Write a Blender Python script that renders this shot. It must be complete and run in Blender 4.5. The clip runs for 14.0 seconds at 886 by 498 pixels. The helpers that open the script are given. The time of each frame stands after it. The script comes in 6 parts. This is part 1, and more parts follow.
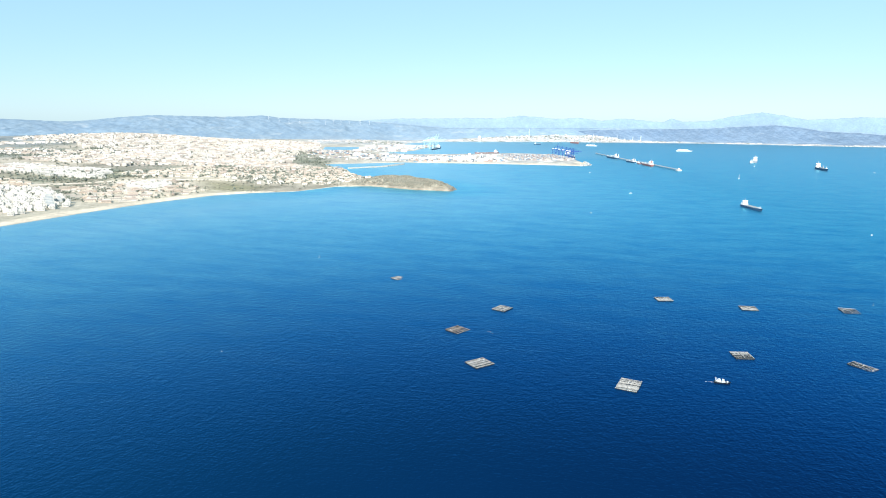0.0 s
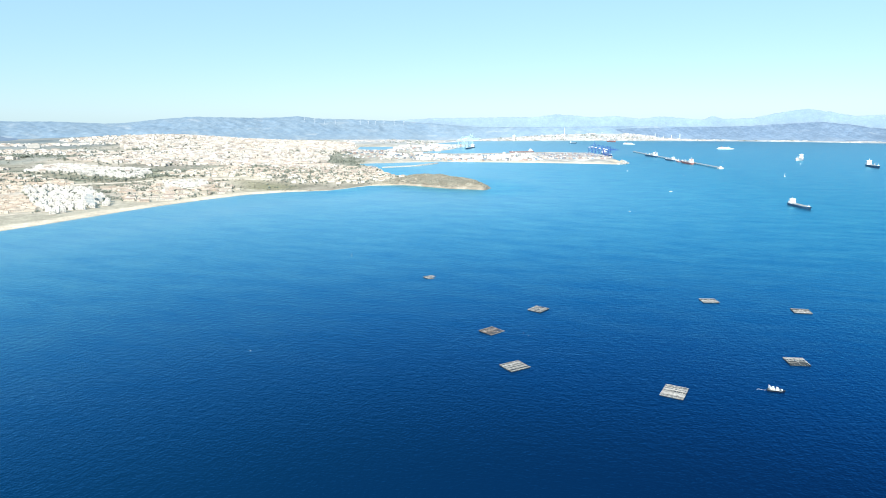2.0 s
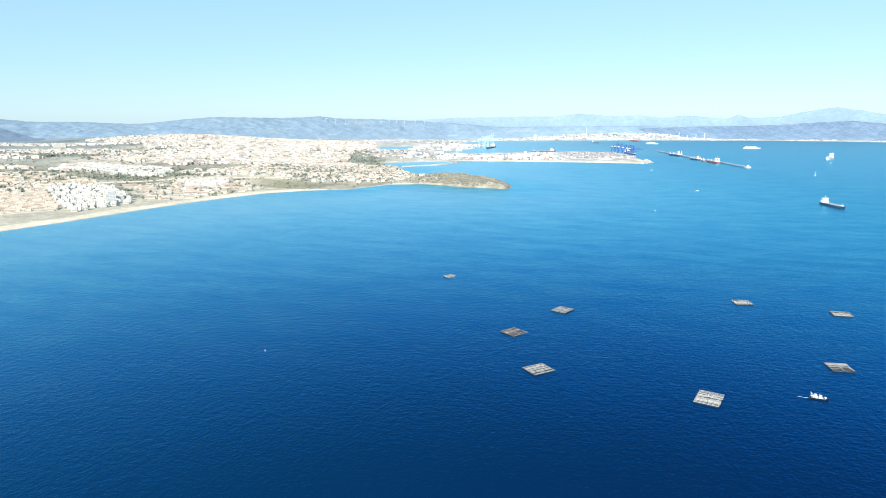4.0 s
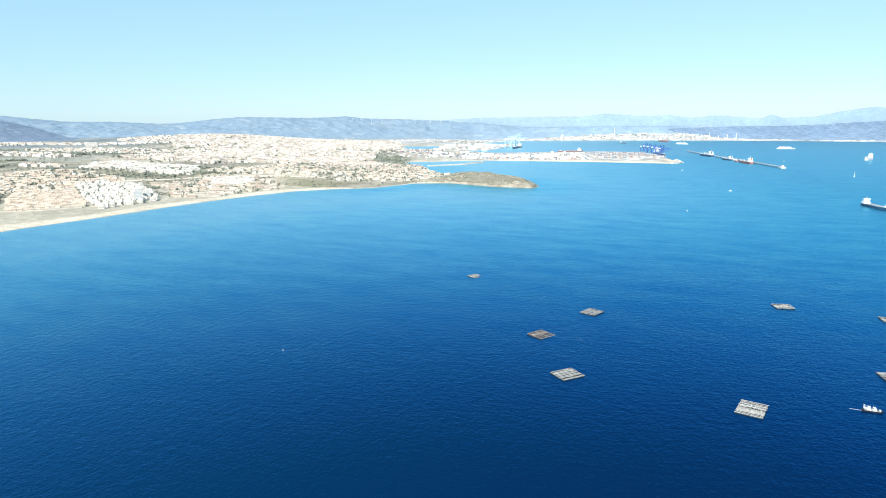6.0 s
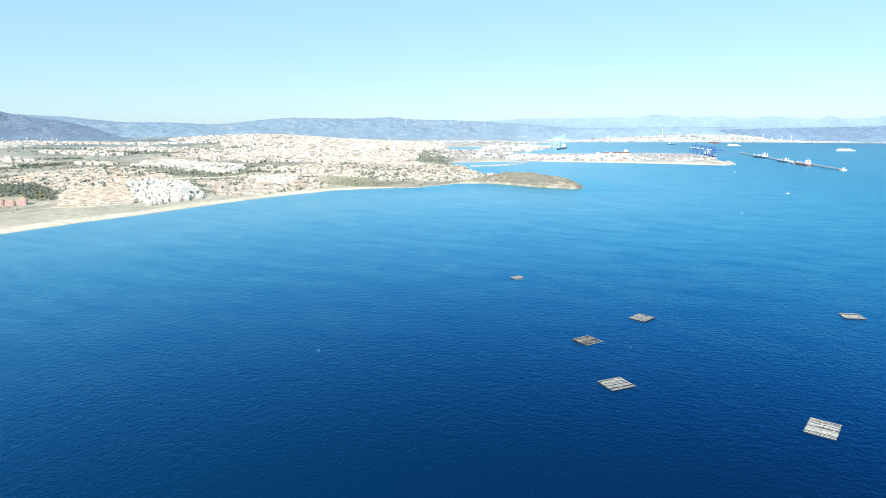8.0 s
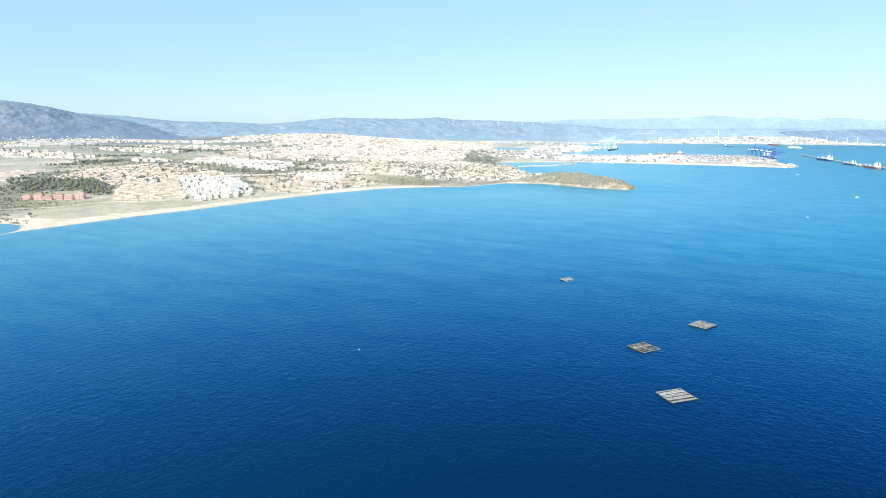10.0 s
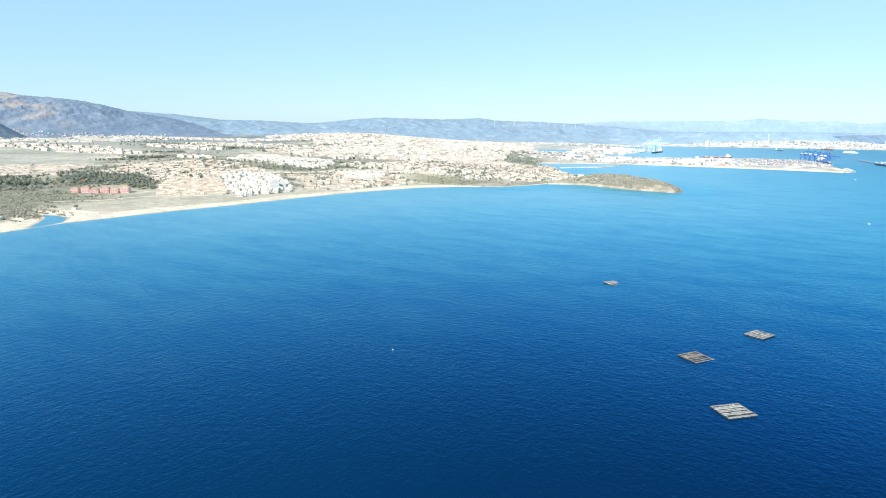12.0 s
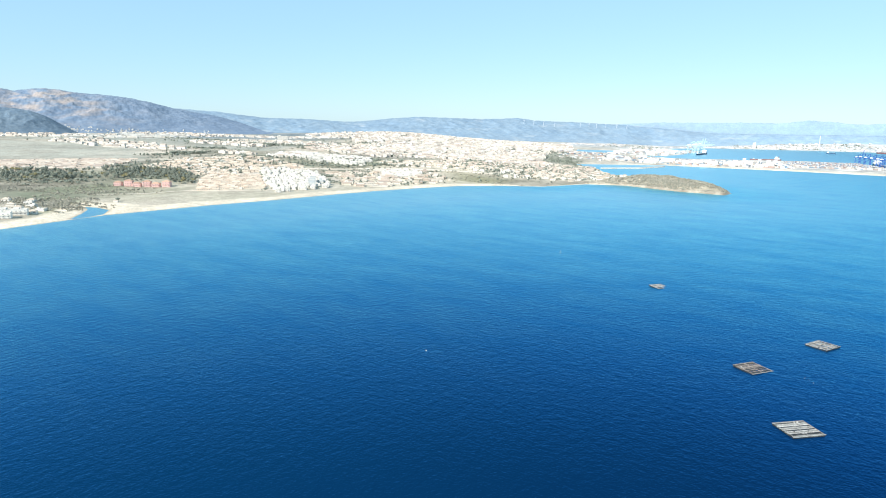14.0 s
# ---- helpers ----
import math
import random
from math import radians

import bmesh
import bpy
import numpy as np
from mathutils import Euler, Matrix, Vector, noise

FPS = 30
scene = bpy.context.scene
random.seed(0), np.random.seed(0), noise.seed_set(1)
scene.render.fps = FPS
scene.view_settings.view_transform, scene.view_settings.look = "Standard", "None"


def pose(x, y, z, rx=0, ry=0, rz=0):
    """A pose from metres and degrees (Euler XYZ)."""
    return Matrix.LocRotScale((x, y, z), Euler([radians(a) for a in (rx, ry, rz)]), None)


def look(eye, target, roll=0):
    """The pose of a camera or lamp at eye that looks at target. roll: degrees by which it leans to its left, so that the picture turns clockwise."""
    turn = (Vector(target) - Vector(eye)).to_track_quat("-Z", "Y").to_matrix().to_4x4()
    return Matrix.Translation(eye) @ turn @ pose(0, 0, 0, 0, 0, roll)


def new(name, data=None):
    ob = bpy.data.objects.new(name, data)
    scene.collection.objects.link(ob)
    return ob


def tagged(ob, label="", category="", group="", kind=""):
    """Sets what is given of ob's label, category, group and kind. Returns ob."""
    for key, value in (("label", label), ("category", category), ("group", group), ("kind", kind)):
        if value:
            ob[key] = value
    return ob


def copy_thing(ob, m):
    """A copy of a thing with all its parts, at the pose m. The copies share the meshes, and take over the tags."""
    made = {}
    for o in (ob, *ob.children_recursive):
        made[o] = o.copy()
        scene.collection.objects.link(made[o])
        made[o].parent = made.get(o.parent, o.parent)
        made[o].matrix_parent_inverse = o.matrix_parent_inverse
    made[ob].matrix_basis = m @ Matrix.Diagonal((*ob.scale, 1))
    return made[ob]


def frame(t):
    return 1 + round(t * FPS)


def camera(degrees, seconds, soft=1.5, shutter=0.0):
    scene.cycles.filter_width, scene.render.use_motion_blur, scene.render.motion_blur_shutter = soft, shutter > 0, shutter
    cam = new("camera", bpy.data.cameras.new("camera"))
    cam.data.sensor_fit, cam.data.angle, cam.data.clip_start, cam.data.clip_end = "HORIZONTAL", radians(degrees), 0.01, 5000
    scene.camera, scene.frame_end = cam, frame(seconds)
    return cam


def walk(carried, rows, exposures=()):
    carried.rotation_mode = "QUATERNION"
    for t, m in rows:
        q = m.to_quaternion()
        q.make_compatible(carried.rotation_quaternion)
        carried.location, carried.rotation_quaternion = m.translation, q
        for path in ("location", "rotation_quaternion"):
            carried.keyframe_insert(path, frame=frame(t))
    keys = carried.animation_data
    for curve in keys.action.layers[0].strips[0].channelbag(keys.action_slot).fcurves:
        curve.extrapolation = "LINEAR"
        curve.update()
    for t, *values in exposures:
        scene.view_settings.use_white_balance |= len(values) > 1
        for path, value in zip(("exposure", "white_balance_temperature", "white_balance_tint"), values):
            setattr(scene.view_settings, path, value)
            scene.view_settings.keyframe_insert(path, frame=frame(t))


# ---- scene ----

# ---- camera: seconds, place in metres, heading to the left of north, tilt and roll in degrees ----
cam = camera(70.51, 14.0, soft=1.0)
ROWS = [
    (0.0, -0.00, 0.00, 150.00, 0.002, -11.580, 0.189),
    (0.5, 0.22, 3.55, 148.92, 1.030, -11.569, 0.045),
    (1.0, 0.03, 7.07, 147.79, 2.001, -11.562, -0.070),
    (1.5, 0.16, 10.91, 146.69, 2.702, -11.576, -0.175),
    (2.0, 0.10, 14.74, 145.58, 3.170, -11.573, -0.277),
    (2.5, -0.11, 18.43, 144.29, 3.515, -11.563, -0.324),
    (3.0, -0.54, 22.33, 143.02, 3.946, -11.543, -0.341),
    (5.5, -1.97, 40.54, 137.07, 6.823, -11.492, -0.415),
    (6.0, -2.32, 44.80, 135.86, 7.370, -11.458, -0.393),
    (6.5, -2.76, 48.91, 134.63, 7.991, -11.419, -0.420),
    (7.0, -3.42, 52.65, 133.59, 8.823, -11.380, -0.413),
    (7.5, -4.13, 56.69, 132.40, 9.981, -11.347, -0.337),
    (8.0, -4.53, 60.70, 131.26, 11.258, -11.304, -0.327),
    (10.5, -9.95, 80.62, 124.48, 16.449, -11.150, 0.008),
    (11.0, -11.12, 84.43, 123.12, 17.365, -11.106, 0.134),
    (11.5, -12.43, 88.04, 121.86, 18.211, -11.086, 0.270),
    (12.0, -13.65, 91.78, 120.66, 19.044, -11.074, 0.431),
    (12.5, -14.95, 95.34, 119.50, 19.916, -11.075, 0.557),
    (13.0, -16.35, 98.68, 118.39, 20.776, -11.085, 0.675),
    (13.5, -17.92, 102.53, 117.04, 21.662, -11.108, 0.817),
    (14.0, -19.87, 106.97, 115.47, 22.407, -11.091, 0.903),
]


def flown(x, y, z, yaw, pitch, roll):
    return Matrix.Translation((x, y, z)) @ pose(0, 0, 0, 0, 0, yaw) @ pose(0, 0, 0, 90 + pitch, 0, 0) @ pose(0, 0, 0, 0, 0, roll)


walk(cam, [(r[0], flown(*r[1:])) for r in ROWS], exposures=((0.0, 0.68), (14.0, 0.68)))

# ---- daylight ----
SUN_AZ, SUN_EL = 198.0, 36.0  # degrees clockwise from north, above the horizon
world = bpy.data.worlds.new("sky")
scene.world = world
world.use_nodes = True
wn = world.node_tree
sky = wn.nodes.new("ShaderNodeTexSky")
sky.sky_type = "NISHITA"
sky.sun_disc = False
sky.sun_elevation = radians(SUN_EL)
sky.sun_rotation = radians(SUN_AZ)
sky.altitude = 100
sky.air_density, sky.dust_density, sky.ozone_density = 1.0, 0.3, 2.0
clear = wn.nodes.new("ShaderNodeMix")
clear.data_type, clear.blend_type = "RGBA", "MULTIPLY"
clear.inputs[0].default_value = 1.0
clear.inputs[7].default_value = (0.90, 0.93, 1.12, 1)
wn.links.new(sky.outputs[0], clear.inputs[6])
haze = wn.nodes.new("ShaderNodeMix")
haze.data_type = "RGBA"
haze.inputs[0].default_value = 0.58
haze.inputs[7].default_value = (3.1, 5.6, 6.85, 1)
wn.links.new(clear.outputs[2], haze.inputs[6])
wn.links.new(haze.outputs[2], wn.nodes["Background"].inputs[0])
wn.nodes["Background"].inputs[1].default_value = 0.097
sun = new("sun", bpy.data.lights.new("sun", "SUN"))
sun.data.energy, sun.data.angle, sun.data.color = 4.4, radians(0.5), (1.0, 0.95, 0.87)
az, el = radians(SUN_AZ), radians(SUN_EL)
sun.matrix_world = look((0, 0, 0), (-math.sin(az) * math.cos(el), -math.cos(az) * math.cos(el), -math.sin(el)))

# ---- materials ----
def hsv_noise(nt, scale, detail=4.0, rough=0.6):
    n = nt.nodes.new("ShaderNodeTexNoise")
    n.inputs["Scale"].default_value, n.inputs["Detail"].default_value, n.inputs["Roughness"].default_value = scale, detail, rough
    return n


def ramp(nt, fac, stops):
    r = nt.nodes.new("ShaderNodeValToRGB")
    while len(r.color_ramp.elements) < len(stops):
        r.color_ramp.elements.new(0.5)
    for e, (p, c) in zip(r.color_ramp.elements, stops):
        e.position, e.color = p, (*c, 1)
    nt.links.new(fac, r.inputs[0])
    return r.outputs[0]


def mix(nt, kind, fac, a, b):
    m = nt.nodes.new("ShaderNodeMix")
    m.data_type, m.blend_type = "RGBA", kind
    for socket, value in ((m.inputs[0], fac), (m.inputs[6], a), (m.inputs[7], b)):
        if isinstance(value, (int, float)):
            socket.default_value = value
        elif isinstance(value, tuple):
            socket.default_value = (*value, 1)
        else:
            nt.links.new(value, socket)
    return m.outputs[2]


def material(name, colour=(0.5, 0.5, 0.5), rough=0.8, metal=0.0, vary=0.25, scale=0.3, bump=0.0, attribute="", per_object=0.0, per_island=0.0, grain=0.0):
    """A surface with stains and grain at two scales, and a third of its own with grain; colours of its own by attribute, or varied from piece to piece."""
    m = bpy.data.materials.new(name)
    m.use_nodes = True
    nt = m.node_tree
    b = nt.nodes["Principled BSDF"]
    b.inputs["Roughness"].default_value, b.inputs["Metallic"].default_value = rough, metal
    where = nt.nodes.new("ShaderNodeTexCoord").outputs["Object"]
    if attribute:
        a = nt.nodes.new("ShaderNodeAttribute")
        a.attribute_name = attribute
        base = a.outputs["Color"]
    else:
        base = colour
    lo, hi = 1 - vary, 1 + vary
    for s in (scale, scale * 7.3):
        n = hsv_noise(nt, s)
        nt.links.new(where, n.inputs["Vector"])
        base = mix(nt, "MULTIPLY", 1.0, base, ramp(nt, n.outputs[0], ((0.3, (lo,) * 3), (0.7, (hi,) * 3))))
    if grain:
        n = hsv_noise(nt, scale * 31, 5.0, 0.7)
        nt.links.new(where, n.inputs["Vector"])
        base = mix(nt, "MULTIPLY", 1.0, base, ramp(nt, n.outputs[0], ((0.32, (1 - grain,) * 3), (0.68, (1 + grain,) * 3))))
    for amount, node, out in ((per_object, "ShaderNodeObjectInfo", "Random"), (per_island, "ShaderNodeNewGeometry", "Random Per Island")):
        if amount:
            o = nt.nodes.new(node)
            base = mix(nt, "MULTIPLY", 1.0, base, ramp(nt, o.outputs[out], ((0.0, (1 - amount,) * 3), (1.0, (1 + amount * 0.5,) * 3))))
    nt.links.new(base, b.inputs["Base Color"])
    if bump:
        n = hsv_noise(nt, scale * 5)
        nt.links.new(where, n.inputs["Vector"])
        bp = nt.nodes.new("ShaderNodeBump")
        bp.inputs["Strength"].default_value, bp.inputs["Distance"].default_value = 0.8, bump
        nt.links.new(n.outputs[0], bp.inputs["Height"])
        nt.links.new(bp.outputs[0], b.inputs["Normal"])
    return m


def sea_material():
    """Deep blue water, paler over the shallows and where sky sheen is painted in, with wind ripples on a low swell."""
    m = bpy.data.materials.new("sea_water")
    m.use_nodes = True
    nt = m.node_tree
    b = nt.nodes["Principled BSDF"]
    a = nt.nodes.new("ShaderNodeAttribute")
    a.attribute_name = "shallow_sheen"
    depth = nt.nodes.new("ShaderNodeSeparateColor")
    nt.links.new(a.outputs["Color"], depth.inputs[0])
    shallow_sheen, east_dim = depth.outputs[0], depth.outputs[1]
    tc = nt.nodes.new("ShaderNodeTexCoord").outputs["Object"]
    patch = hsv_noise(nt, 0.004, 3.0, 0.55)
    nt.links.new(tc, patch.inputs["Vector"])
    deep = ramp(nt, patch.outputs[0], ((0.3, (0.0006, 0.0062, 0.039)), (0.7, (0.0007, 0.0080, 0.048))))
    base = mix(nt, "MIX", shallow_sheen, deep, (0.006, 0.165, 0.31))
    nt.links.new(base, b.inputs["Base Color"])
    b.inputs["Roughness"].default_value, b.inputs["IOR"].default_value, b.inputs["Specular IOR Level"].default_value = 0.25, 1.333, 0.0
    height = None
    for turn, sx, sy, scale, weight in ((-78, 1.0, 0.5, 0.26, 0.6), (8, 1.0, 0.5, 0.3, 0.5), (-60, 1.0, 0.6, 0.62, 0.45), (20, 1.0, 0.6, 0.8, 0.3), (-40, 1.0, 0.7, 1.5, 0.22)):
        mp = nt.nodes.new("ShaderNodeMapping")
        mp.vector_type = "TEXTURE"
        mp.inputs["Rotation"].default_value = (0, 0, radians(-turn))
        mp.inputs["Scale"].default_value = (1 / sy, 1 / sx, 1.0)
        nt.links.new(tc, mp.inputs["Vector"])
        n = hsv_noise(nt, scale, 3.0, 0.55)
        nt.links.new(mp.outputs[0], n.inputs["Vector"])
        k = nt.nodes.new("ShaderNodeMath")
        k.operation = "MULTIPLY_ADD"
        k.inputs[1].default_value = weight
        k.inputs[2].default_value = 0.0
        nt.links.new(n.outputs[0], k.inputs[0])
        if height is not None:
            nt.links.new(height, k.inputs[2])
        height = k.outputs[0]
    bp = nt.nodes.new("ShaderNodeBump")
    bp.inputs["Strength"].default_value, bp.inputs["Distance"].default_value = 1.0, 0.34
    nt.links.new(height, bp.inputs["Height"])
    nt.links.new(bp.outputs[0], b.inputs["Normal"])
    # sky tint painted into the wave faces' gloss, more the flatter they are seen
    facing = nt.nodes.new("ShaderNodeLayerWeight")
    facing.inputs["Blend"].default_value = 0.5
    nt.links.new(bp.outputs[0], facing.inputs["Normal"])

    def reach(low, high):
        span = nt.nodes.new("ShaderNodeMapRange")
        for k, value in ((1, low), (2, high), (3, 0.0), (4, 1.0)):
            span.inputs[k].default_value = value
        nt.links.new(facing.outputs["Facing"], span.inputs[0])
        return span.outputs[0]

    gloss = nt.nodes.new("ShaderNodeBsdfGlossy")
    gloss.inputs["Roughness"].default_value = 0.3
    lane = nt.nodes.new("ShaderNodeMapping")
    lane.vector_type = "TEXTURE"
    lane.inputs["Rotation"].default_value = (0, 0, radians(-16))
    lane.inputs["Scale"].default_value = (2.6, 1.0, 1.0)
    nt.links.new(tc, lane.inputs["Vector"])
    streak = hsv_noise(nt, 0.034, 11.0, 0.78)
    nt.links.new(lane.outputs[0], streak.inputs["Vector"])
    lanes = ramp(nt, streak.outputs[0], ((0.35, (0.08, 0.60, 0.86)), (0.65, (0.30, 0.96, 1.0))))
    # streaks break up the paleness, as painted reflections near the shore
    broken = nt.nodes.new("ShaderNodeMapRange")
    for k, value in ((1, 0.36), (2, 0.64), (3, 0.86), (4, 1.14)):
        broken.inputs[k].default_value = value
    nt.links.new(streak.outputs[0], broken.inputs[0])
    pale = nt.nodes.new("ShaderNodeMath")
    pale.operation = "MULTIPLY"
    nt.links.new(shallow_sheen, pale.inputs[0])
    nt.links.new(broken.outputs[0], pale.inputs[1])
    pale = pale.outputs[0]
    # painted reflection colours: deep blue seen steeply, pale blue at a grazing view
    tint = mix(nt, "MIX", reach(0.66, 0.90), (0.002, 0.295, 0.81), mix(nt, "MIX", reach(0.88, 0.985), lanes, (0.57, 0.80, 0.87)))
    # a painted factor darkens the mirrored sky towards the east
    nt.links.new(mix(nt, "MULTIPLY", east_dim, mix(nt, "MIX", pale, tint, (0.72, 0.90, 0.93)), (0.62, 0.74, 0.80)), gloss.inputs["Color"])
    nt.links.new(bp.outputs[0], gloss.inputs["Normal"])
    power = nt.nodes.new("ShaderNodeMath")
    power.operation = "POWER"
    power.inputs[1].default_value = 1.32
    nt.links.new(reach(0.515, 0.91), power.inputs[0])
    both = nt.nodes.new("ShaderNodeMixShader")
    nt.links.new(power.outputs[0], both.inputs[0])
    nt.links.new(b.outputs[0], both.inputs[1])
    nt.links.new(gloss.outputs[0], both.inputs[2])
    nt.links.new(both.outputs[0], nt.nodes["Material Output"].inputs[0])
    return m


SEA = sea_material()
LAND = material("dry_ground", rough=0.95, vary=0.2, scale=0.012, attribute="tone", grain=0.3)
HILL = material("hazed_hillside", rough=1.0, vary=0.08, scale=0.004, attribute="tone", grain=0.09)
MOUNTAIN = material("hazed_rocky_hillside", rough=1.0, vary=0.08, scale=0.005, attribute="tone", grain=0.13)
CITY = material("painted_walls", rough=0.85, vary=0.08, scale=0.05, attribute="tone", per_island=0.22)
FOLIAGE = material("foliage", (0.205, 0.225, 0.18), rough=0.9, vary=0.25, scale=0.08, per_island=0.35)

# ---- plan of the coast ----
BAY_SHORE = [(-3000, -2400), (-1400, -900), (-900, 0), (-740, 300), (-708, 535), (-706, 617), (-704, 662), (-691, 705), (-663, 800),
             (-627, 890), (-587, 1016), (-556, 1098), (-516, 1178), (-467, 1260), (-400, 1308), (-316, 1340), (-246, 1445), (-168, 1458),
             (-108, 1415)]
HEADLAND_SHORE = [(-63, 1382), (-1, 1362), (17, 1353), (30, 1396), (0, 1455), (-38, 1530), (-128, 1625), (-198, 1670), (-264, 1810),
                  (-300, 1960), (-350, 2060), (-420, 2190)]
PORT_SHORE = [(-136, 2305), (4, 2275), (190, 2236), (361, 2188), (473, 2142), (504, 2205), (522, 2537), (505, 2880), (330, 2960),
              (215, 2920), (100, 2880), (-100, 2830), (-320, 2950), (-150, 3220), (-55, 3760), (-40, 3900), (-150, 3960), (-300, 4050)]
FAR_SHORE = [(-200, 4330), (0, 4590), (424, 4640), (840, 4600), (1160, 4540), (1404, 4480), (1790, 4380), (2105, 4200), (2333, 4000),
             (2685, 3800), (4000, 3000), (6200, 1200)]
COAST = BAY_SHORE + HEADLAND_SHORE + PORT_SHORE + FAR_SHORE
RING = np.array(COAST + [(6200, 6200), (-6200, 6200), (-6200, -2600)], float)
BASIN = np.array([(-600, 3120), (-500, 3130), (-415, 3640), (-680, 3640)], float)
LAGOON = np.array([(-713, 621), (-741, 658), (-767, 687), (-793, 703), (-775, 706), (-741, 697), (-713, 666), (-708, 642), (-708, 626)], float)


def inside(ring, x, y):
    hit = np.zeros(x.shape, bool)
    for (x0, y0), (x1, y1) in zip(ring, np.roll(ring, -1, 0)):
        cross = (y0 > y) != (y1 > y)
        hit ^= cross & (x < (x1 - x0) * (y - y0) / (y1 - y0 + 1e-12) + x0)
    return hit


def edge_distance(ring, x, y):
    best = np.full(x.shape, 1e9)
    for (x0, y0), (x1, y1) in zip(ring, np.roll(ring, -1, 0)):
        dx, dy = x1 - x0, y1 - y0
        s = np.clip(((x - x0) * dx + (y - y0) * dy) / (dx * dx + dy * dy), 0, 1)
        best = np.minimum(best, np.hypot(x - x0 - s * dx, y - y0 - s * dy))
    return best


def shore(x, y):
    """Metres inland (positive) or out to sea (negative)."""
    d = edge_distance(RING, x, y) * np.where(inside(RING, x, y), 1, -1)
    for pool in (BASIN, LAGOON):
        e = edge_distance(pool, x, y)
        d = np.where(inside(pool, x, y), -np.minimum(e, 30), np.minimum(d, e))
    return d


def waves(x, y, size, seed=0.0):
    """Smooth made-up unevenness between -1 and 1."""
    out = 0 * x
    for k, (a, b, w) in enumerate(((1.0, 0.3, 1.0), (-0.5, 1.1, 0.8), (1.7, -1.4, 0.6), (2.3, 2.1, 0.45), (-3.9, 1.6, 0.3), (4.1, 4.7, 0.22), (-7.3, 5.9, 0.14))):
        out = out + w * np.sin((a * x + b * y) / size * 2 + seed * (k + 1.7) + np.sin((b * x - a * y) / size * 1.3 + seed + k))
    return out / 2.2


def bell(x, y, cx, cy, rx, ry, turn=0.0):
    c, s = math.cos(radians(turn)), math.sin(radians(turn))
    u, v = ((x - cx) * c + (y - cy) * s) / rx, (-(x - cx) * s + (y - cy) * c) / ry
    return np.exp(-(u * u + v * v))


# hills: place, half widths, turn, height
RISES = [(-965, 1390, 260, 120, 25, 15), (-620, 1470, 220, 90, 5, 13), (-85, 1470, 110, 50, -30, 9), (-1200, 1900, 380, 170, 10, 12), (-1900, 1700, 420, 360, 0, 16), (-1300, 2800, 520, 330, 0, 28),
         (-1776, 3540, 620, 320, 0, 34), (-527, 2420, 260, 180, 0, 8), (-930, 850, 190, 130, 40, -9), (1250, 4760, 480, 120, 0, 45), (2300, 4500, 700, 200, -25, 40), (640, 4830, 560, 130, 0, 34), (-1150, 1030, 160, 60, 30, 5)]


def ground_height(x, y, d=None):
    d = shore(x, y) if d is None else d
    up = np.clip(d, 0, None)
    port = np.clip(1.6 * (bell(x, y, 200, 2560, 480, 400) + bell(x, y, -230, 3500, 330, 420)), 0, 1)
    east = 0.45 + 0.55 / (1 + np.exp((x + 380) / 70))
    z = 2.2 * np.clip(up / 25, 0, 1) + east * (15 * (1 - np.exp(-np.clip(up - 45, 0, None) / 170)) + 0.022 * np.clip(up - 300, 0, 1900))
    head = np.clip(1.7 * bell(x, y, -85, 1450, 130, 75, -35), 0, 1)
    z = z + head * (9.5 + 1.6 * waves(x, y, 34, 12) + 1.0 * waves(x, y, 14, 15)) * np.clip(up / 16, 0, 1) ** 0.6
    hill = sum(h * bell(x, y, cx, cy, rx, ry, turn) for cx, cy, rx, ry, turn, h in RISES)
    z = z + hill * np.clip(up / 60, 0, 1) + waves(x, y, 260, 1) * 2.0 * np.clip((up - 80) / 200, 0, 1)
    z = z * (1 - port) + 3.0 * port * np.clip(up / 6, 0, 1)
    return np.where(d > 0, np.maximum(z, 0.05 * np.clip(up, 0, 40)), np.maximum(d * 0.12, -6))


def height_at(x, y):
    return float(ground_height(np.array([float(x)]), np.array([float(y)]))[0])


def mesh_object(name, verts, faces, mat, parent=None, smooth=False, colours=None, attribute="tone"):
    me = bpy.data.meshes.new(name)
    me.from_pydata([tuple(v) for v in verts], [], [tuple(f) for f in faces])
    if colours is not None:
        layer = me.attributes.new(attribute, "FLOAT_COLOR", "POINT")
        layer.data.foreach_set("color", np.c_[np.asarray(colours, float), np.ones(len(colours))].ravel())
    if smooth:
        me.polygons.foreach_set("use_smooth", np.ones(len(me.polygons), bool))
    me.materials.append(mat)
    me.update()
    ob = new(name, me)
    if parent:
        ob.parent = parent
    return ob


def polar(radii, angles):
    """A fan of quads about the origin; angles clockwise from north in degrees."""
    r, a = np.meshgrid(radii, np.radians(angles), indexing="ij")
    n, m = r.shape
    idx = np.arange(n * m).reshape(n, m)
    faces = np.stack([idx[:-1, :-1], idx[:-1, 1:], idx[1:, 1:], idx[1:, :-1]], -1).reshape(-1, 4)
    return (r * np.sin(a)).ravel(), (r * np.cos(a)).ravel(), faces


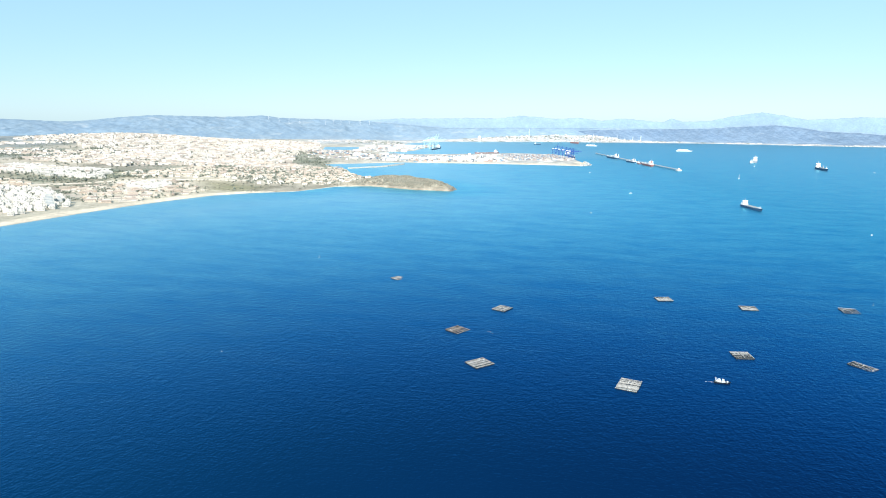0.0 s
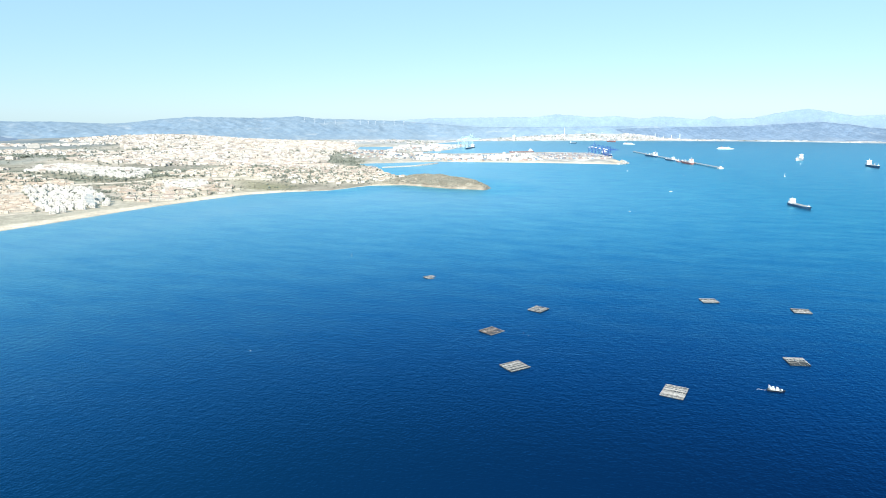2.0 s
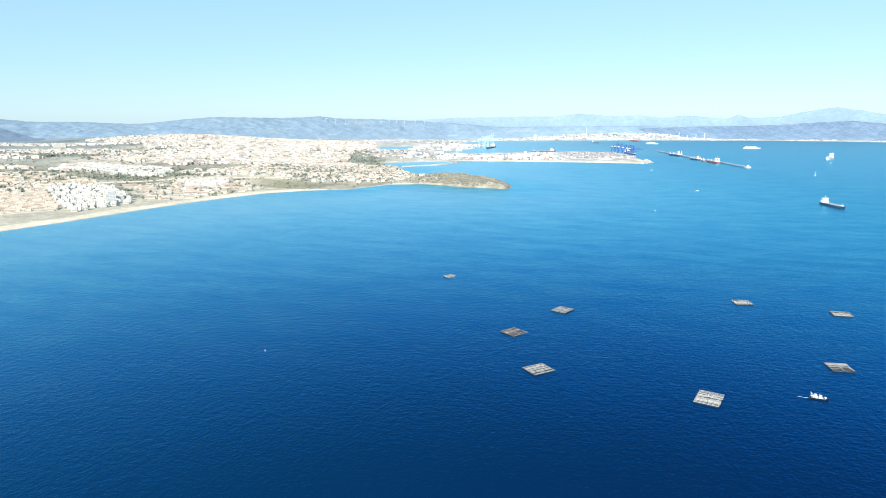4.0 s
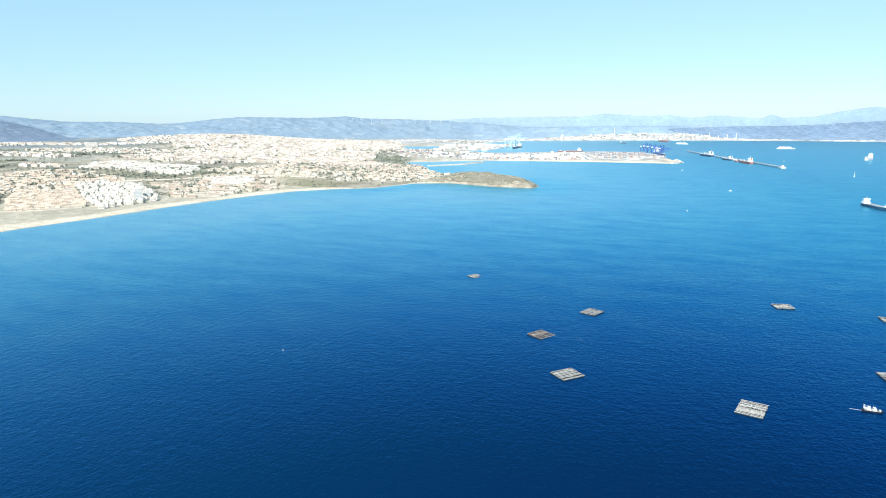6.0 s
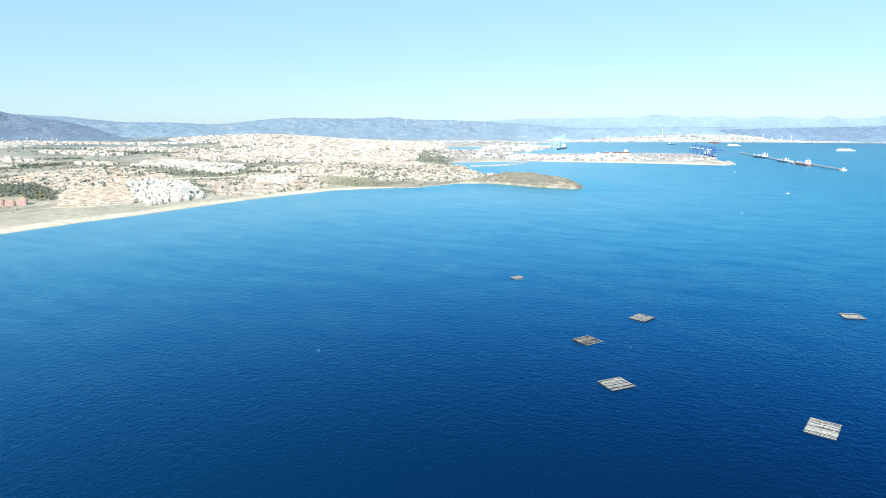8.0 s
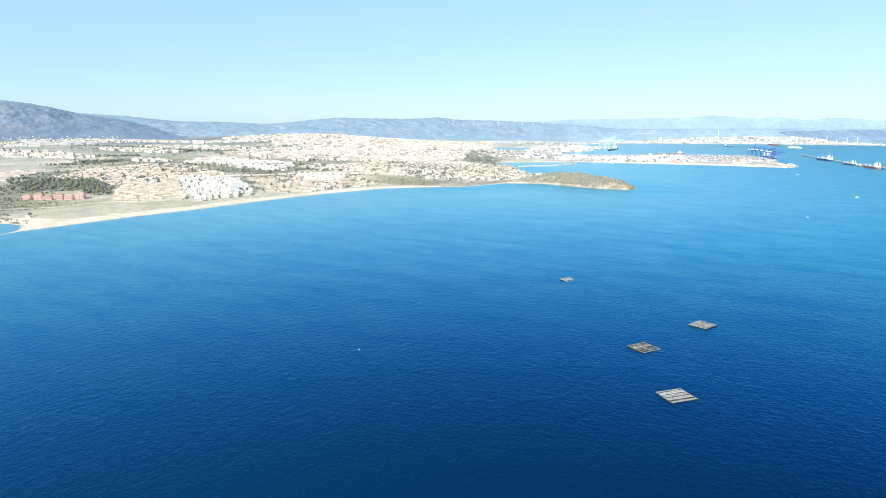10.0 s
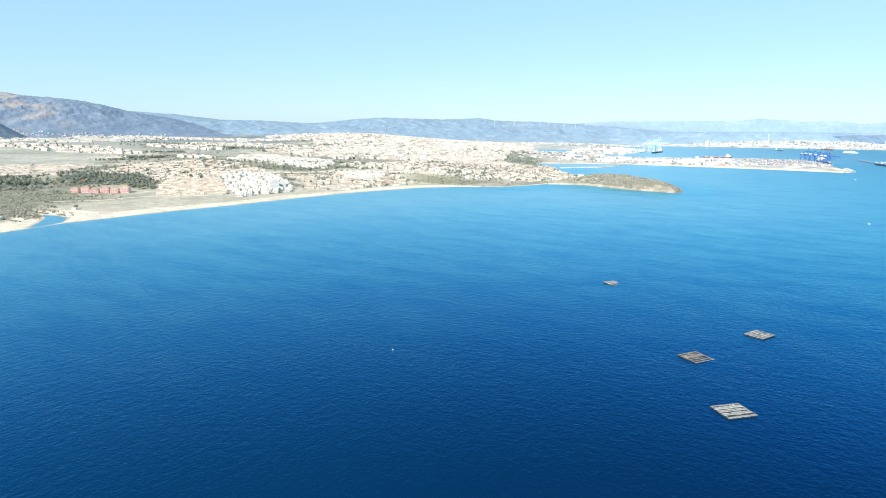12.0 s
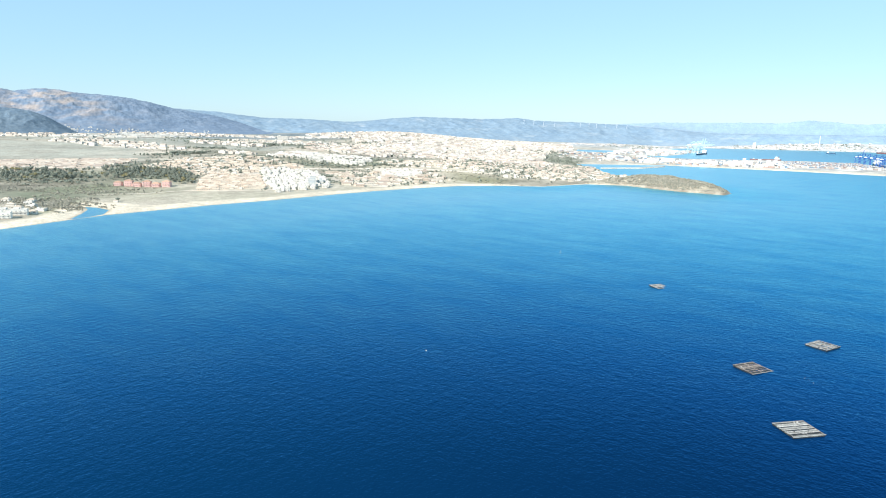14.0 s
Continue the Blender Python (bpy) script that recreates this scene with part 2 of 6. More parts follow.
# ---- sea ----
def build_sea():
    x, y, faces = polar(np.r_[0.5, np.geomspace(20, 400, 12), np.linspace(430, 2400, 90), np.geomspace(2450, 6000, 30)], np.linspace(-180, 180, 361))
    d = -shore(x, y)
    off = np.clip(d, 0, None)
    shallow_sheen = np.exp(-off / 110) * 0.45 * np.clip((-300 - x) / 200, 0, 1) + 0.72 * np.exp(-off / 640) * np.clip(1 - (x + 150) / 700, 0, 1) * np.clip(off / 160, 0.25, 1) * np.clip((y - 150) / 900, 0.4, 1)
    # sky sheen on harbour and far water, painted in as extra paleness
    shallow_sheen = np.maximum(shallow_sheen, 0.75 * np.clip((y - 1900) / 300, 0, 1) * np.clip((250 - x) / 500, 0, 1))
    shallow_sheen = np.maximum(shallow_sheen, 0.6 * np.clip((y - 2500) / 300, 0, 1) * np.clip((1000 - x) / 500, 0, 1))
    # the mirrored sky is painted dimmer over the open bay to the east
    east_dim = np.clip((x + 60) / 700, 0, 1) * np.clip((y - 100) / 400, 0.3, 1)
    sea = mesh_object("water", np.c_[x, y, 0 * x], faces, SEA, colours=np.c_[shallow_sheen, east_dim, 0 * x], attribute="shallow_sheen")
    return tagged(sea, "deep blue sea with fine wind ripples, turquoise by the beach", "sea", kind="structure")


def lerp(a, b, f):
    f = np.clip(f, 0, 1)[:, None]
    return np.asarray(a) * (1 - f) + np.asarray(b) * f



# ---- small mesh tools ----
class Pile:
    """Gathers boxes and other solids into one mesh."""

    def __init__(self):
        self.v, self.f, self.c = [], [], []

    def solid(self, verts, faces, colour=None):
        n = len(self.v)
        self.v += verts
        self.f += [tuple(n + i for i in f) for f in faces]
        if colour is not None:
            self.c += [colour] * len(verts)

    def box(self, x, y, z, sx, sy, sz, turn=0.0, colour=None, taper=1.0, roof=0.0):
        """A box that stands on z; with a ridged roof on top where roof is a height."""
        c, s = math.cos(turn), math.sin(turn)

        def at(u, v, w):
            return (x + u * c - v * s, y + u * s + v * c, z + w)

        a, b = sx / 2, sy / 2
        low = [at(-a, -b, 0), at(a, -b, 0), at(a, b, 0), at(-a, b, 0)]
        a, b = a * taper, b * taper
        top = [at(-a, -b, sz), at(a, -b, sz), at(a, b, sz), at(-a, b, sz)]
        faces = [(0, 1, 5, 4), (1, 2, 6, 5), (2, 3, 7, 6), (3, 0, 4, 7), (3, 2, 1, 0)]
        if roof:
            self.solid(low + top + [at(-a, 0, sz + roof), at(a, 0, sz + roof)], faces + [(4, 5, 9, 8), (6, 7, 8, 9), (5, 6, 9), (7, 4, 8)], colour)
        else:
            self.solid(low + top, faces + [(4, 5, 6, 7)], colour)

    def beam(self, p, q, w, h=None, colour=None):
        """A square bar from p to q."""
        p, q = Vector(p), Vector(q)
        d = (q - p).normalized()
        side = d.cross(Vector((0, 0, 1)))
        side = side.normalized() if side.length > 1e-4 else Vector((1, 0, 0))
        up = side.cross(d)
        a, b = side * w / 2, up * (h or w) / 2
        vs = [tuple(e + i * a + j * b) for e in (p, q) for i, j in ((-1, -1), (1, -1), (1, 1), (-1, 1))]
        self.solid(vs, [(0, 1, 5, 4), (1, 2, 6, 5), (2, 3, 7, 6), (3, 0, 4, 7), (3, 2, 1, 0), (4, 5, 6, 7)], colour)

    def tube(self, p, q, r, sides=10, r2=None, colour=None):
        p, q = Vector(p), Vector(q)
        d = (q - p).normalized()
        side = d.orthogonal().normalized()
        up = d.cross(side)
        r2 = r if r2 is None else r2
        vs = [tuple(e + (side * math.cos(k * 2 * math.pi / sides) + up * math.sin(k * 2 * math.pi / sides)) * rr) for e, rr in ((p, r), (q, r2)) for k in range(sides)]
        fs = [(k, (k + 1) % sides, sides + (k + 1) % sides, sides + k) for k in range(sides)] + [tuple(range(sides))[::-1], tuple(range(sides, 2 * sides))]
        self.solid(vs, fs, colour)

    def hip(self, x, y, z, sx, sy, rise, thick=0.25, turn=0.0, colour=None):
        """A hipped roof slab over a plan of sx by sy."""
        c, s = math.cos(turn), math.sin(turn)

        def at(u, v, w):
            return (x + u * c - v * s, y + u * s + v * c, z + w)

        a, b = sx / 2, sy / 2
        r = max(a - b, 0.15)
        vs = [at(-a, -b, 0), at(a, -b, 0), at(a, b, 0), at(-a, b, 0), at(-a, -b, thick), at(a, -b, thick), at(a, b, thick), at(-a, b, thick), at(-r, 0, rise), at(r, 0, rise)]
        self.solid(vs, [(3, 2, 1, 0), (0, 1, 5, 4), (1, 2, 6, 5), (2, 3, 7, 6), (3, 0, 4, 7), (4, 5, 9, 8), (6, 7, 8, 9), (5, 6, 9), (7, 4, 8)], colour)

    def build(self, name, mat, parent=None, label=""):
        ob = mesh_object(name, self.v, self.f, mat, parent, colours=self.c if self.c else None)
        return tagged(ob, label)


def thing(name, x, y, z, turn, label, category, group=""):
    ob = new(name)
    ob.matrix_basis = pose(x, y, z, 0, 0, turn)
    return tagged(ob, label, category, group)


def copy_part(ob, m):
    """Another part on the same mesh, beside the first."""
    made = ob.copy()
    scene.collection.objects.link(made)
    made.parent = ob.parent
    made.matrix_basis = m
    return made


# ---- more materials ----
WOOD = material("weathered_timber", (0.34, 0.33, 0.305), rough=0.9, vary=0.4, scale=0.9, per_object=0.35)
BROWN_WOOD = material("brown_timber", (0.26, 0.22, 0.195), rough=0.9, vary=0.4, scale=0.9, per_object=0.35)
WET_WOOD = material("wet_dark_timber", (0.04, 0.042, 0.042), rough=0.5, vary=0.4, scale=0.9, per_object=0.4)
BLEACHED = material("bleached_boards", (0.45, 0.435, 0.41), rough=0.9, vary=0.3, scale=0.7, per_object=0.3)
WALL = material("whitewashed_wall", (0.71, 0.675, 0.615), rough=0.9, vary=0.09, scale=0.35, per_object=0.22)
CREAM = material("sand_coloured_render", (0.62, 0.55, 0.46), rough=0.9, vary=0.10, scale=0.35, per_object=0.15)
ROSE = material("rose_render", (0.70, 0.47, 0.43), rough=0.9, vary=0.10, scale=0.35, per_object=0.1)
TILE = material("clay_roof_tiles", (0.46, 0.29, 0.21), rough=0.9, vary=0.3, scale=1.2, per_object=0.3)
PALE_TILE = material("pale_roof_tiles", (0.54, 0.455, 0.37), rough=0.9, vary=0.25, scale=1.2, per_object=0.25)
ROADWAY = material("dusty_roadway", (0.60, 0.52, 0.43), rough=0.95, vary=0.15, scale=0.1)
PEACH = material("peach_render", (0.60, 0.505, 0.415), rough=0.9, vary=0.10, scale=0.35, per_object=0.15)
SAND_TILE = material("sun_bleached_clay_tiles", (0.50, 0.395, 0.31), rough=0.9, vary=0.28, scale=1.2, per_object=0.3)
GLASS = material("dark_window_glass", (0.11, 0.125, 0.14), rough=0.12, vary=0.2, scale=0.5)
PALE_GLASS = material("pale_blue_glazing", (0.40, 0.43, 0.445), rough=0.15, vary=0.2, scale=0.4)
CONCRETE = material("pale_concrete", (0.56, 0.54, 0.50), rough=0.9, vary=0.15, scale=0.1)
STONE = material("breakwater_stone", (0.50, 0.46, 0.40), rough=0.95, vary=0.35, scale=0.25)
STEEL_BLUE = material("blue_painted_steel", (0.035, 0.10, 0.33), rough=0.5, vary=0.15, scale=0.2)
STEEL_AQUA = material("turquoise_painted_steel", (0.42, 0.58, 0.63), rough=0.5, vary=0.12, scale=0.2)
STEEL_GREY = material("grey_painted_steel", (0.40, 0.42, 0.43), rough=0.5, vary=0.15, scale=0.2)
BOAT_WHITE = material("white_ship_paint", (0.80, 0.80, 0.78), rough=0.4, vary=0.08, scale=0.2)
HULL_DARK = material("dark_blue_hull_paint", (0.04, 0.11, 0.19), rough=0.45, vary=0.3, scale=0.15)
HULL_BLACK = material("black_hull_paint", (0.014, 0.02, 0.03), rough=0.4, vary=0.3, scale=0.5)
HULL_RED = material("red_hull_paint", (0.30, 0.14, 0.13), rough=0.5, vary=0.3, scale=0.15)
DECK = material("weathered_deck", (0.34, 0.36, 0.36), rough=0.8, vary=0.3, scale=0.2)
BOX = material("painted_containers", rough=0.6, vary=0.1, scale=0.3, attribute="tone")
BARK = material("bark", (0.12, 0.09, 0.06), rough=0.95, vary=0.3, scale=2.0)
SHED = material("corrugated_roofing", (0.68, 0.69, 0.68), rough=0.6, vary=0.1, scale=0.2, per_object=0.2)
SCRUB = material("dry_scrub", (0.29, 0.275, 0.22), rough=0.95, vary=0.25, scale=0.08, per_island=0.4)
FOAM = material("white_foam", (0.8, 0.82, 0.83), rough=0.9, vary=0.1, scale=0.8)

# ---- plan of the land: districts and growth ----
ZONES = {}
ZONES["ridge"] = [(-1451, 1016), (-1400, 1130), (-1239, 1187), (-1117, 1009), (-1165, 937), (-1257, 891)]
ZONES["hill"] = [(-1081, 1059), (-1153, 1245), (-1070, 1330), (-917, 1320), (-842, 1288), (-884, 1166), (-916, 1056)]
ZONES["terrace"] = [(-867, 996), (-934, 1091), (-892, 1190), (-715, 985), (-785, 900)]
ZONES["tower"] = [(-905, 1215), (-867, 1245), (-783, 1243), (-641, 1080), (-641, 1020), (-680, 950)]
ZONES["soil"] = [(-791, 1277), (-595, 1414), (-490, 1300), (-600, 1085)]
ZONES["rows"] = [(-1025, 1400), (-1179, 1659), (-1088, 1700), (-788, 1480), (-737, 1390), (-856, 1370)]
ZONES["block"] = [(-700, 1353), (-618, 1404), (-581, 1353), (-612, 1278)]
ZONES["city"] = [(-1225, 2200), (-1780, 3050), (-1900, 3600), (-1500, 3800), (-1000, 3900), (-760, 3850), (-640, 3300), (-600, 2800), (-560, 2400), (-520, 2150), (-655, 1936), (-914, 1730)]
ZONES["east"] = [(-749, 1440), (-693, 1796), (-475, 2000), (-310, 1930), (-170, 1520), (-268, 1460), (-337, 1440), (-414, 1405), (-444, 1455), (-543, 1440), (-671, 1410)]
ZONES["works"] = [(-2249, 1783), (-2600, 2352), (-2400, 2638), (-1814, 1750), (-2023, 1632)]
ZONES["grove"] = [(-1096, 979), (-1108, 1015), (-1045, 1054), (-979, 1077), (-859, 984), (-878, 950), (-939, 981), (-1015, 940)]
ZONES["band"] = [(-1231, 874), (-1092, 988), (-1012, 932), (-1132, 790)]
ZONES["field"] = [(-2102, 1436), (-1596, 1527), (-1204, 1175), (-1462, 1030), (-1700, 1000)]
ZONES["green"] = [(-945, 1344), (-734, 1376), (-695, 1441), (-774, 1455)]
ZONES["slope"] = [(-541, 1416), (-399, 1384), (-420, 1320), (-503, 1310)]
ZONES["park"] = [(-655, 2379), (-600, 2520), (-500, 2440), (-370, 2170), (-360, 1950), (-448, 2107), (-578, 2251)]
ZONES["fallow"] = [(-2200, 1500), (-1250, 1650), (-1250, 2250), (-1700, 2600), (-2400, 2300)]
ZONES["meadow"] = [(-1005, 727), (-1012, 785), (-1000, 905), (-856, 905), (-836, 940), (-811, 868), (-863, 758), (-836, 700), (-925, 676)]
ZONES["bank"] = [(-849, 683), (-880, 745), (-792, 702), (-748, 645), (-774, 619)]
ZONES["sandy"] = [(-930, 880), (-820, 939), (-760, 800), (-783, 729)]
ZONES = {k: np.array(v, float) for k, v in ZONES.items()}


def zone(name, x, y, soft=25.0):
    """How far a place lies within a district, 0 to 1."""
    d = edge_distance(ZONES[name], x, y) * np.where(inside(ZONES[name], x, y), 1, -1)
    return np.clip(0.5 + d / soft / 2, 0, 1)

# ---- ground ----
def blend(tone, colour, amount):
    a = np.clip(amount, 0, 1)[:, None]
    return tone * (1 - a) + np.asarray(colour) * a


def build_ground():
    x, y, faces = polar(np.geomspace(560, 5000, 560), np.linspace(-72, 48, 960))
    d = shore(x, y)
    z = ground_height(x, y, d)
    keep = (d[faces] > -14).any(1)
    used = np.unique(faces[keep])
    remap = np.full(len(x), -1)
    remap[used] = np.arange(len(used))
    x, y, z, d, faces = x[used], y[used], z[used], d[used], remap[faces[keep]]
    scrub, straw, soil, sand, green, paving = (0.21, 0.19, 0.14), (0.45, 0.39, 0.31), (0.54, 0.455, 0.37), (0.60, 0.51, 0.395), (0.185, 0.20, 0.14), (0.55, 0.50, 0.45)
    n1, n2, n3, n4 = waves(x, y, 150, 2), waves(x, y, 380, 5), waves(x, y, 70, 9), waves(x, y, 28, 3)
    tone = lerp(scrub, straw, 0.55 + 0.7 * n1 + 0.25 * n4)
    tone = blend(tone, soil, n2 * 0.9 + n3 * 0.5 - 0.1)
    tone = blend(tone, green, 1.4 * n3 + 0.6 * n4 - 0.75)
    for name, colour, most in (("ridge", soil, 0.7), ("hill", soil, 0.75), ("terrace", soil, 0.8), ("tower", paving, 0.7), ("soil", soil, 0.75), ("rows", (0.55, 0.50, 0.45), 0.8), ("block", paving, 0.6),
                               ("city", (0.47, 0.41, 0.36), 0.8), ("east", (0.62, 0.54, 0.44), 0.65), ("works", paving, 0.5), ("grove", green, 0.85), ("band", green, 0.8), ("field", (0.33, 0.315, 0.26), 0.85),
                               ("green", (0.17, 0.19, 0.10), 0.75), ("meadow", (0.17, 0.18, 0.115), 0.85), ("bank", (0.21, 0.215, 0.11), 0.85), ("sandy", (0.33, 0.30, 0.22), 0.8), ("slope", (0.22, 0.21, 0.115), 0.8), ("park", green, 0.6), ("fallow", (0.27, 0.275, 0.235), 0.7)):
        tone = blend(tone, colour, zone(name, x, y, 30) * (most + 0.25 * n3 + 0.15 * n4))
    head = bell(x, y, -60, 1460, 150, 90, -30)
    tone = blend(tone, lerp((0.30, 0.27, 0.20), (0.52, 0.45, 0.35), 0.5 + 0.5 * n4 + 0.8 * waves(x, y, 12, 6)), head * 1.5)
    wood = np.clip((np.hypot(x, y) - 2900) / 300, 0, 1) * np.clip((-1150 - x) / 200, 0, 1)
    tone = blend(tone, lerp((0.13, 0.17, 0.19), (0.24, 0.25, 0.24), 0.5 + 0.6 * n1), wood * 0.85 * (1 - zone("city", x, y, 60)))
    # distance haze painted into the ground colour of the far plain
    hazed_plain = np.clip((np.hypot(x, y) - 3750) / 250, 0, 1) * np.clip((x + 1000) / 200, 0, 1)
    tone = blend(tone, lerp((0.33, 0.35, 0.36), (0.52, 0.52, 0.51), 0.5 + 0.7 * n3), hazed_plain * 0.85)
    port = np.clip(1.5 * (bell(x, y, 200, 2560, 480, 400) + bell(x, y, -230, 3500, 330, 420)), 0, 1)
    tone = blend(tone, lerp((0.34, 0.32, 0.30), (0.64, 0.59, 0.53), 0.5 + 0.6 * n3 + 0.7 * n4), port * 0.95)
    deep = 25 + 10 * bell(x, y, -690, 720, 160, 260) + 6 * waves(x, y, 60, 4)
    beach = (1 - np.clip((d - deep) / 10, 0, 1)) * np.where(y < 1330, 1, np.clip((6 - d) / 4, 0, 1) * np.clip((-120 - x) / 40, 0, 1))
    strip = np.clip((38 - d) / 10, 0, 1) * np.clip((x + 150) / 60, 0, 1) * ((y > 2100) & (y < 2330))
    tone = blend(tone, sand, np.maximum(beach, strip))
    tone = blend(tone, (0.42, 0.375, 0.285), 0.65 * np.clip((150 - d) / 40, 0, 1) * np.clip((d - 20) / 20, 0, 1) * np.clip((y - 760) / 80, 0, 1) * (y < 1330))
    wet = np.clip((5 - d) / 4, 0, 1) * (y < 1330)
    tone = blend(tone, (0.36, 0.29, 0.20), wet * 0.7)
    rock = np.clip((11 + 5 * n4 - d) / 5, 0, 1) * np.clip((x + 240) / 60, 0, 1) * ((y > 1330) & (y < 1700))
    tone = blend(tone, lerp((0.20, 0.17, 0.13), (0.40, 0.34, 0.27), 0.5 + waves(x, y, 12, 16)), rock * 0.85)
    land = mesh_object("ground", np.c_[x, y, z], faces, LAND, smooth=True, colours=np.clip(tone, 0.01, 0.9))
    return tagged(land, "dry coastal land with scrub, straw fields and a pale sand beach", "ground", kind="structure")


# ---- far mountains ----
SLOPES = {}


def build_range(label, far, knots, inner, tone, seed, foot=0.0, bare=None, folds=1.0, patch=0.0, patchy=(0.31, 0.36, 0.40), mat=HILL):
    """A range along an arc of bearings. knots: bearing in degrees clockwise from north, height of the crest; inner: bearing, distance of its foot."""
    angles = np.linspace(knots[0][0], knots[-1][0], 1000)
    crest = np.interp(angles, [k[0] for k in knots], [k[1] for k in knots])
    bell_curve = np.hanning(13)[1:-1]
    crest = np.convolve(np.pad(crest, 5, "edge"), bell_curve / bell_curve.sum(), "valid")
    near = np.interp(angles, [k[0] for k in inner], [k[1] for k in inner])
    rows = np.linspace(0, 1, 84)
    r = near[None] + rows[:, None] * (far - near)[None]
    a = np.radians(angles)[None] + 0 * r
    x, y = (r * np.sin(a)).ravel(), (r * np.cos(a)).ravel()
    idx = np.arange(r.size).reshape(r.shape)
    faces = np.stack([idx[:-1, :-1], idx[:-1, 1:], idx[1:, 1:], idx[1:, :-1]], -1).reshape(-1, 4)
    f, top = np.repeat(rows, len(angles)), np.tile(crest, len(rows))
    fold = np.abs(waves(x, y, 210, seed)) * 0.34 + np.abs(waves(x, y, 80, seed + 2)) * 0.16 + np.abs(waves(x, y, 36, seed + 3)) * 0.06
    fold = fold * folds
    w = (foot + (top - foot) * np.sin(f * math.pi / 2) ** 1.2) * 6.5
    z = foot + (top - foot) * np.clip(np.sin(f * math.pi / 2) ** 1.2 * (1 - fold * np.minimum(1, (1 - f) * 2.2)), 0, 1)
    z = z + (top - foot) * 0.012 * f * waves(x, y, 26, seed + 4)
    u = np.tile(angles, len(rows)) * 82
    # the blue-grey haze of the air is mixed into the slope colours
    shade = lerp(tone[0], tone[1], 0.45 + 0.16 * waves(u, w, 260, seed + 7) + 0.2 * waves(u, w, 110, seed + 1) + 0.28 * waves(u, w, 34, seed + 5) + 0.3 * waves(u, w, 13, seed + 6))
    # pale foot: fields and thicker haze painted together
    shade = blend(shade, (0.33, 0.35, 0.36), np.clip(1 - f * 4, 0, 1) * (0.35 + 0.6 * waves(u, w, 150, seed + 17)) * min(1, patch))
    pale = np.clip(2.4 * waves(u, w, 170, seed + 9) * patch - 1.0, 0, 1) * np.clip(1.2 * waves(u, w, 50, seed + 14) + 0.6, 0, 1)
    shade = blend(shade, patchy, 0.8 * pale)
    if bare:
        shade = blend(shade, bare[0], 1.1 * bell(x, y, *bare[1:]) * (0.5 + 0.9 * waves(u, w, 130, seed + 11) + 0.4 * waves(u, w, 45, seed + 12)))
    SLOPES[label.split()[1]] = (x.reshape(r.shape), y.reshape(r.shape), z.reshape(r.shape))
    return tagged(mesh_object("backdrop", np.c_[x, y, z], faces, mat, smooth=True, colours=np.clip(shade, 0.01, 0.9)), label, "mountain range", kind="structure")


build_sea()
build_ground()


def build_road(label, pts, wide):
    """A pale road laid over the ground, its edges following the relief."""
    pts = np.array(pts, float)
    t = np.linspace(0, len(pts) - 1, 160)
    x, y = np.interp(t, np.arange(len(pts)), pts[:, 0]), np.interp(t, np.arange(len(pts)), pts[:, 1])
    dx, dy = np.gradient(x), np.gradient(y)
    n = np.hypot(dx, dy)
    rows = []
    for side, drop in ((-0.5, -1.0), (-0.5, 0.35), (0.5, 0.35), (0.5, -1.0)):
        px, py = x - dy / n * wide * side, y + dx / n * wide * side
        rows.append(np.c_[px, py, ground_height(px, py) + drop])
    idx = np.arange(640).reshape(4, 160)
    faces = np.stack([idx[:-1, :-1], idx[:-1, 1:], idx[1:, 1:], idx[1:, :-1]], -1).reshape(-1, 4)
    tagged(mesh_object("road", np.concatenate(rows), faces, ROADWAY), label, "road", kind="structure")


build_road("pale coast road above the beach", ((-930, 1200), (-823, 1304), (-740, 1360), (-668, 1388), (-592, 1407), (-541, 1417), (-440, 1440)), 9)
build_road("dusty track along the edge of the fields", ((-1240, 1180), (-1120, 1260), (-1050, 1350), (-960, 1380), (-880, 1420)), 7)
build_road("sandy path behind the beach", ((-905, 800), (-840, 850), (-800, 905), (-740, 930), (-690, 985)), 4)
# the tones of all ranges hold distance haze as painted colour
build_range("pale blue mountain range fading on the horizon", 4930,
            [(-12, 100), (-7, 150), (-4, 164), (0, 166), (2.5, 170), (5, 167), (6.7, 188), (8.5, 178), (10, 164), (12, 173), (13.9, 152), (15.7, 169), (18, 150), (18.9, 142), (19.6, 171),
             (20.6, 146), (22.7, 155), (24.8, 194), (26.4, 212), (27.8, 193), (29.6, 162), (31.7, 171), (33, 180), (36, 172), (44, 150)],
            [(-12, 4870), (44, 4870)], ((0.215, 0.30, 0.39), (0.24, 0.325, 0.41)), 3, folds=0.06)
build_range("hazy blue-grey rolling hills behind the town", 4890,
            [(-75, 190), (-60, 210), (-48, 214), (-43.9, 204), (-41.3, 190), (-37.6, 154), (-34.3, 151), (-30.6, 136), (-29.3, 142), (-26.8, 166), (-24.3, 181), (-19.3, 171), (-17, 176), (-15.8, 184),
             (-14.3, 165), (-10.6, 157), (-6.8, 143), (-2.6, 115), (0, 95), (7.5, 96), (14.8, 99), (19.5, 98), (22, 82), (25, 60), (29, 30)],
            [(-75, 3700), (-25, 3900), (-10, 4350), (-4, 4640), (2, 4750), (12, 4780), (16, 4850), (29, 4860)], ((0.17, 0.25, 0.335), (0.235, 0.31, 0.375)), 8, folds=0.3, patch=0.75)
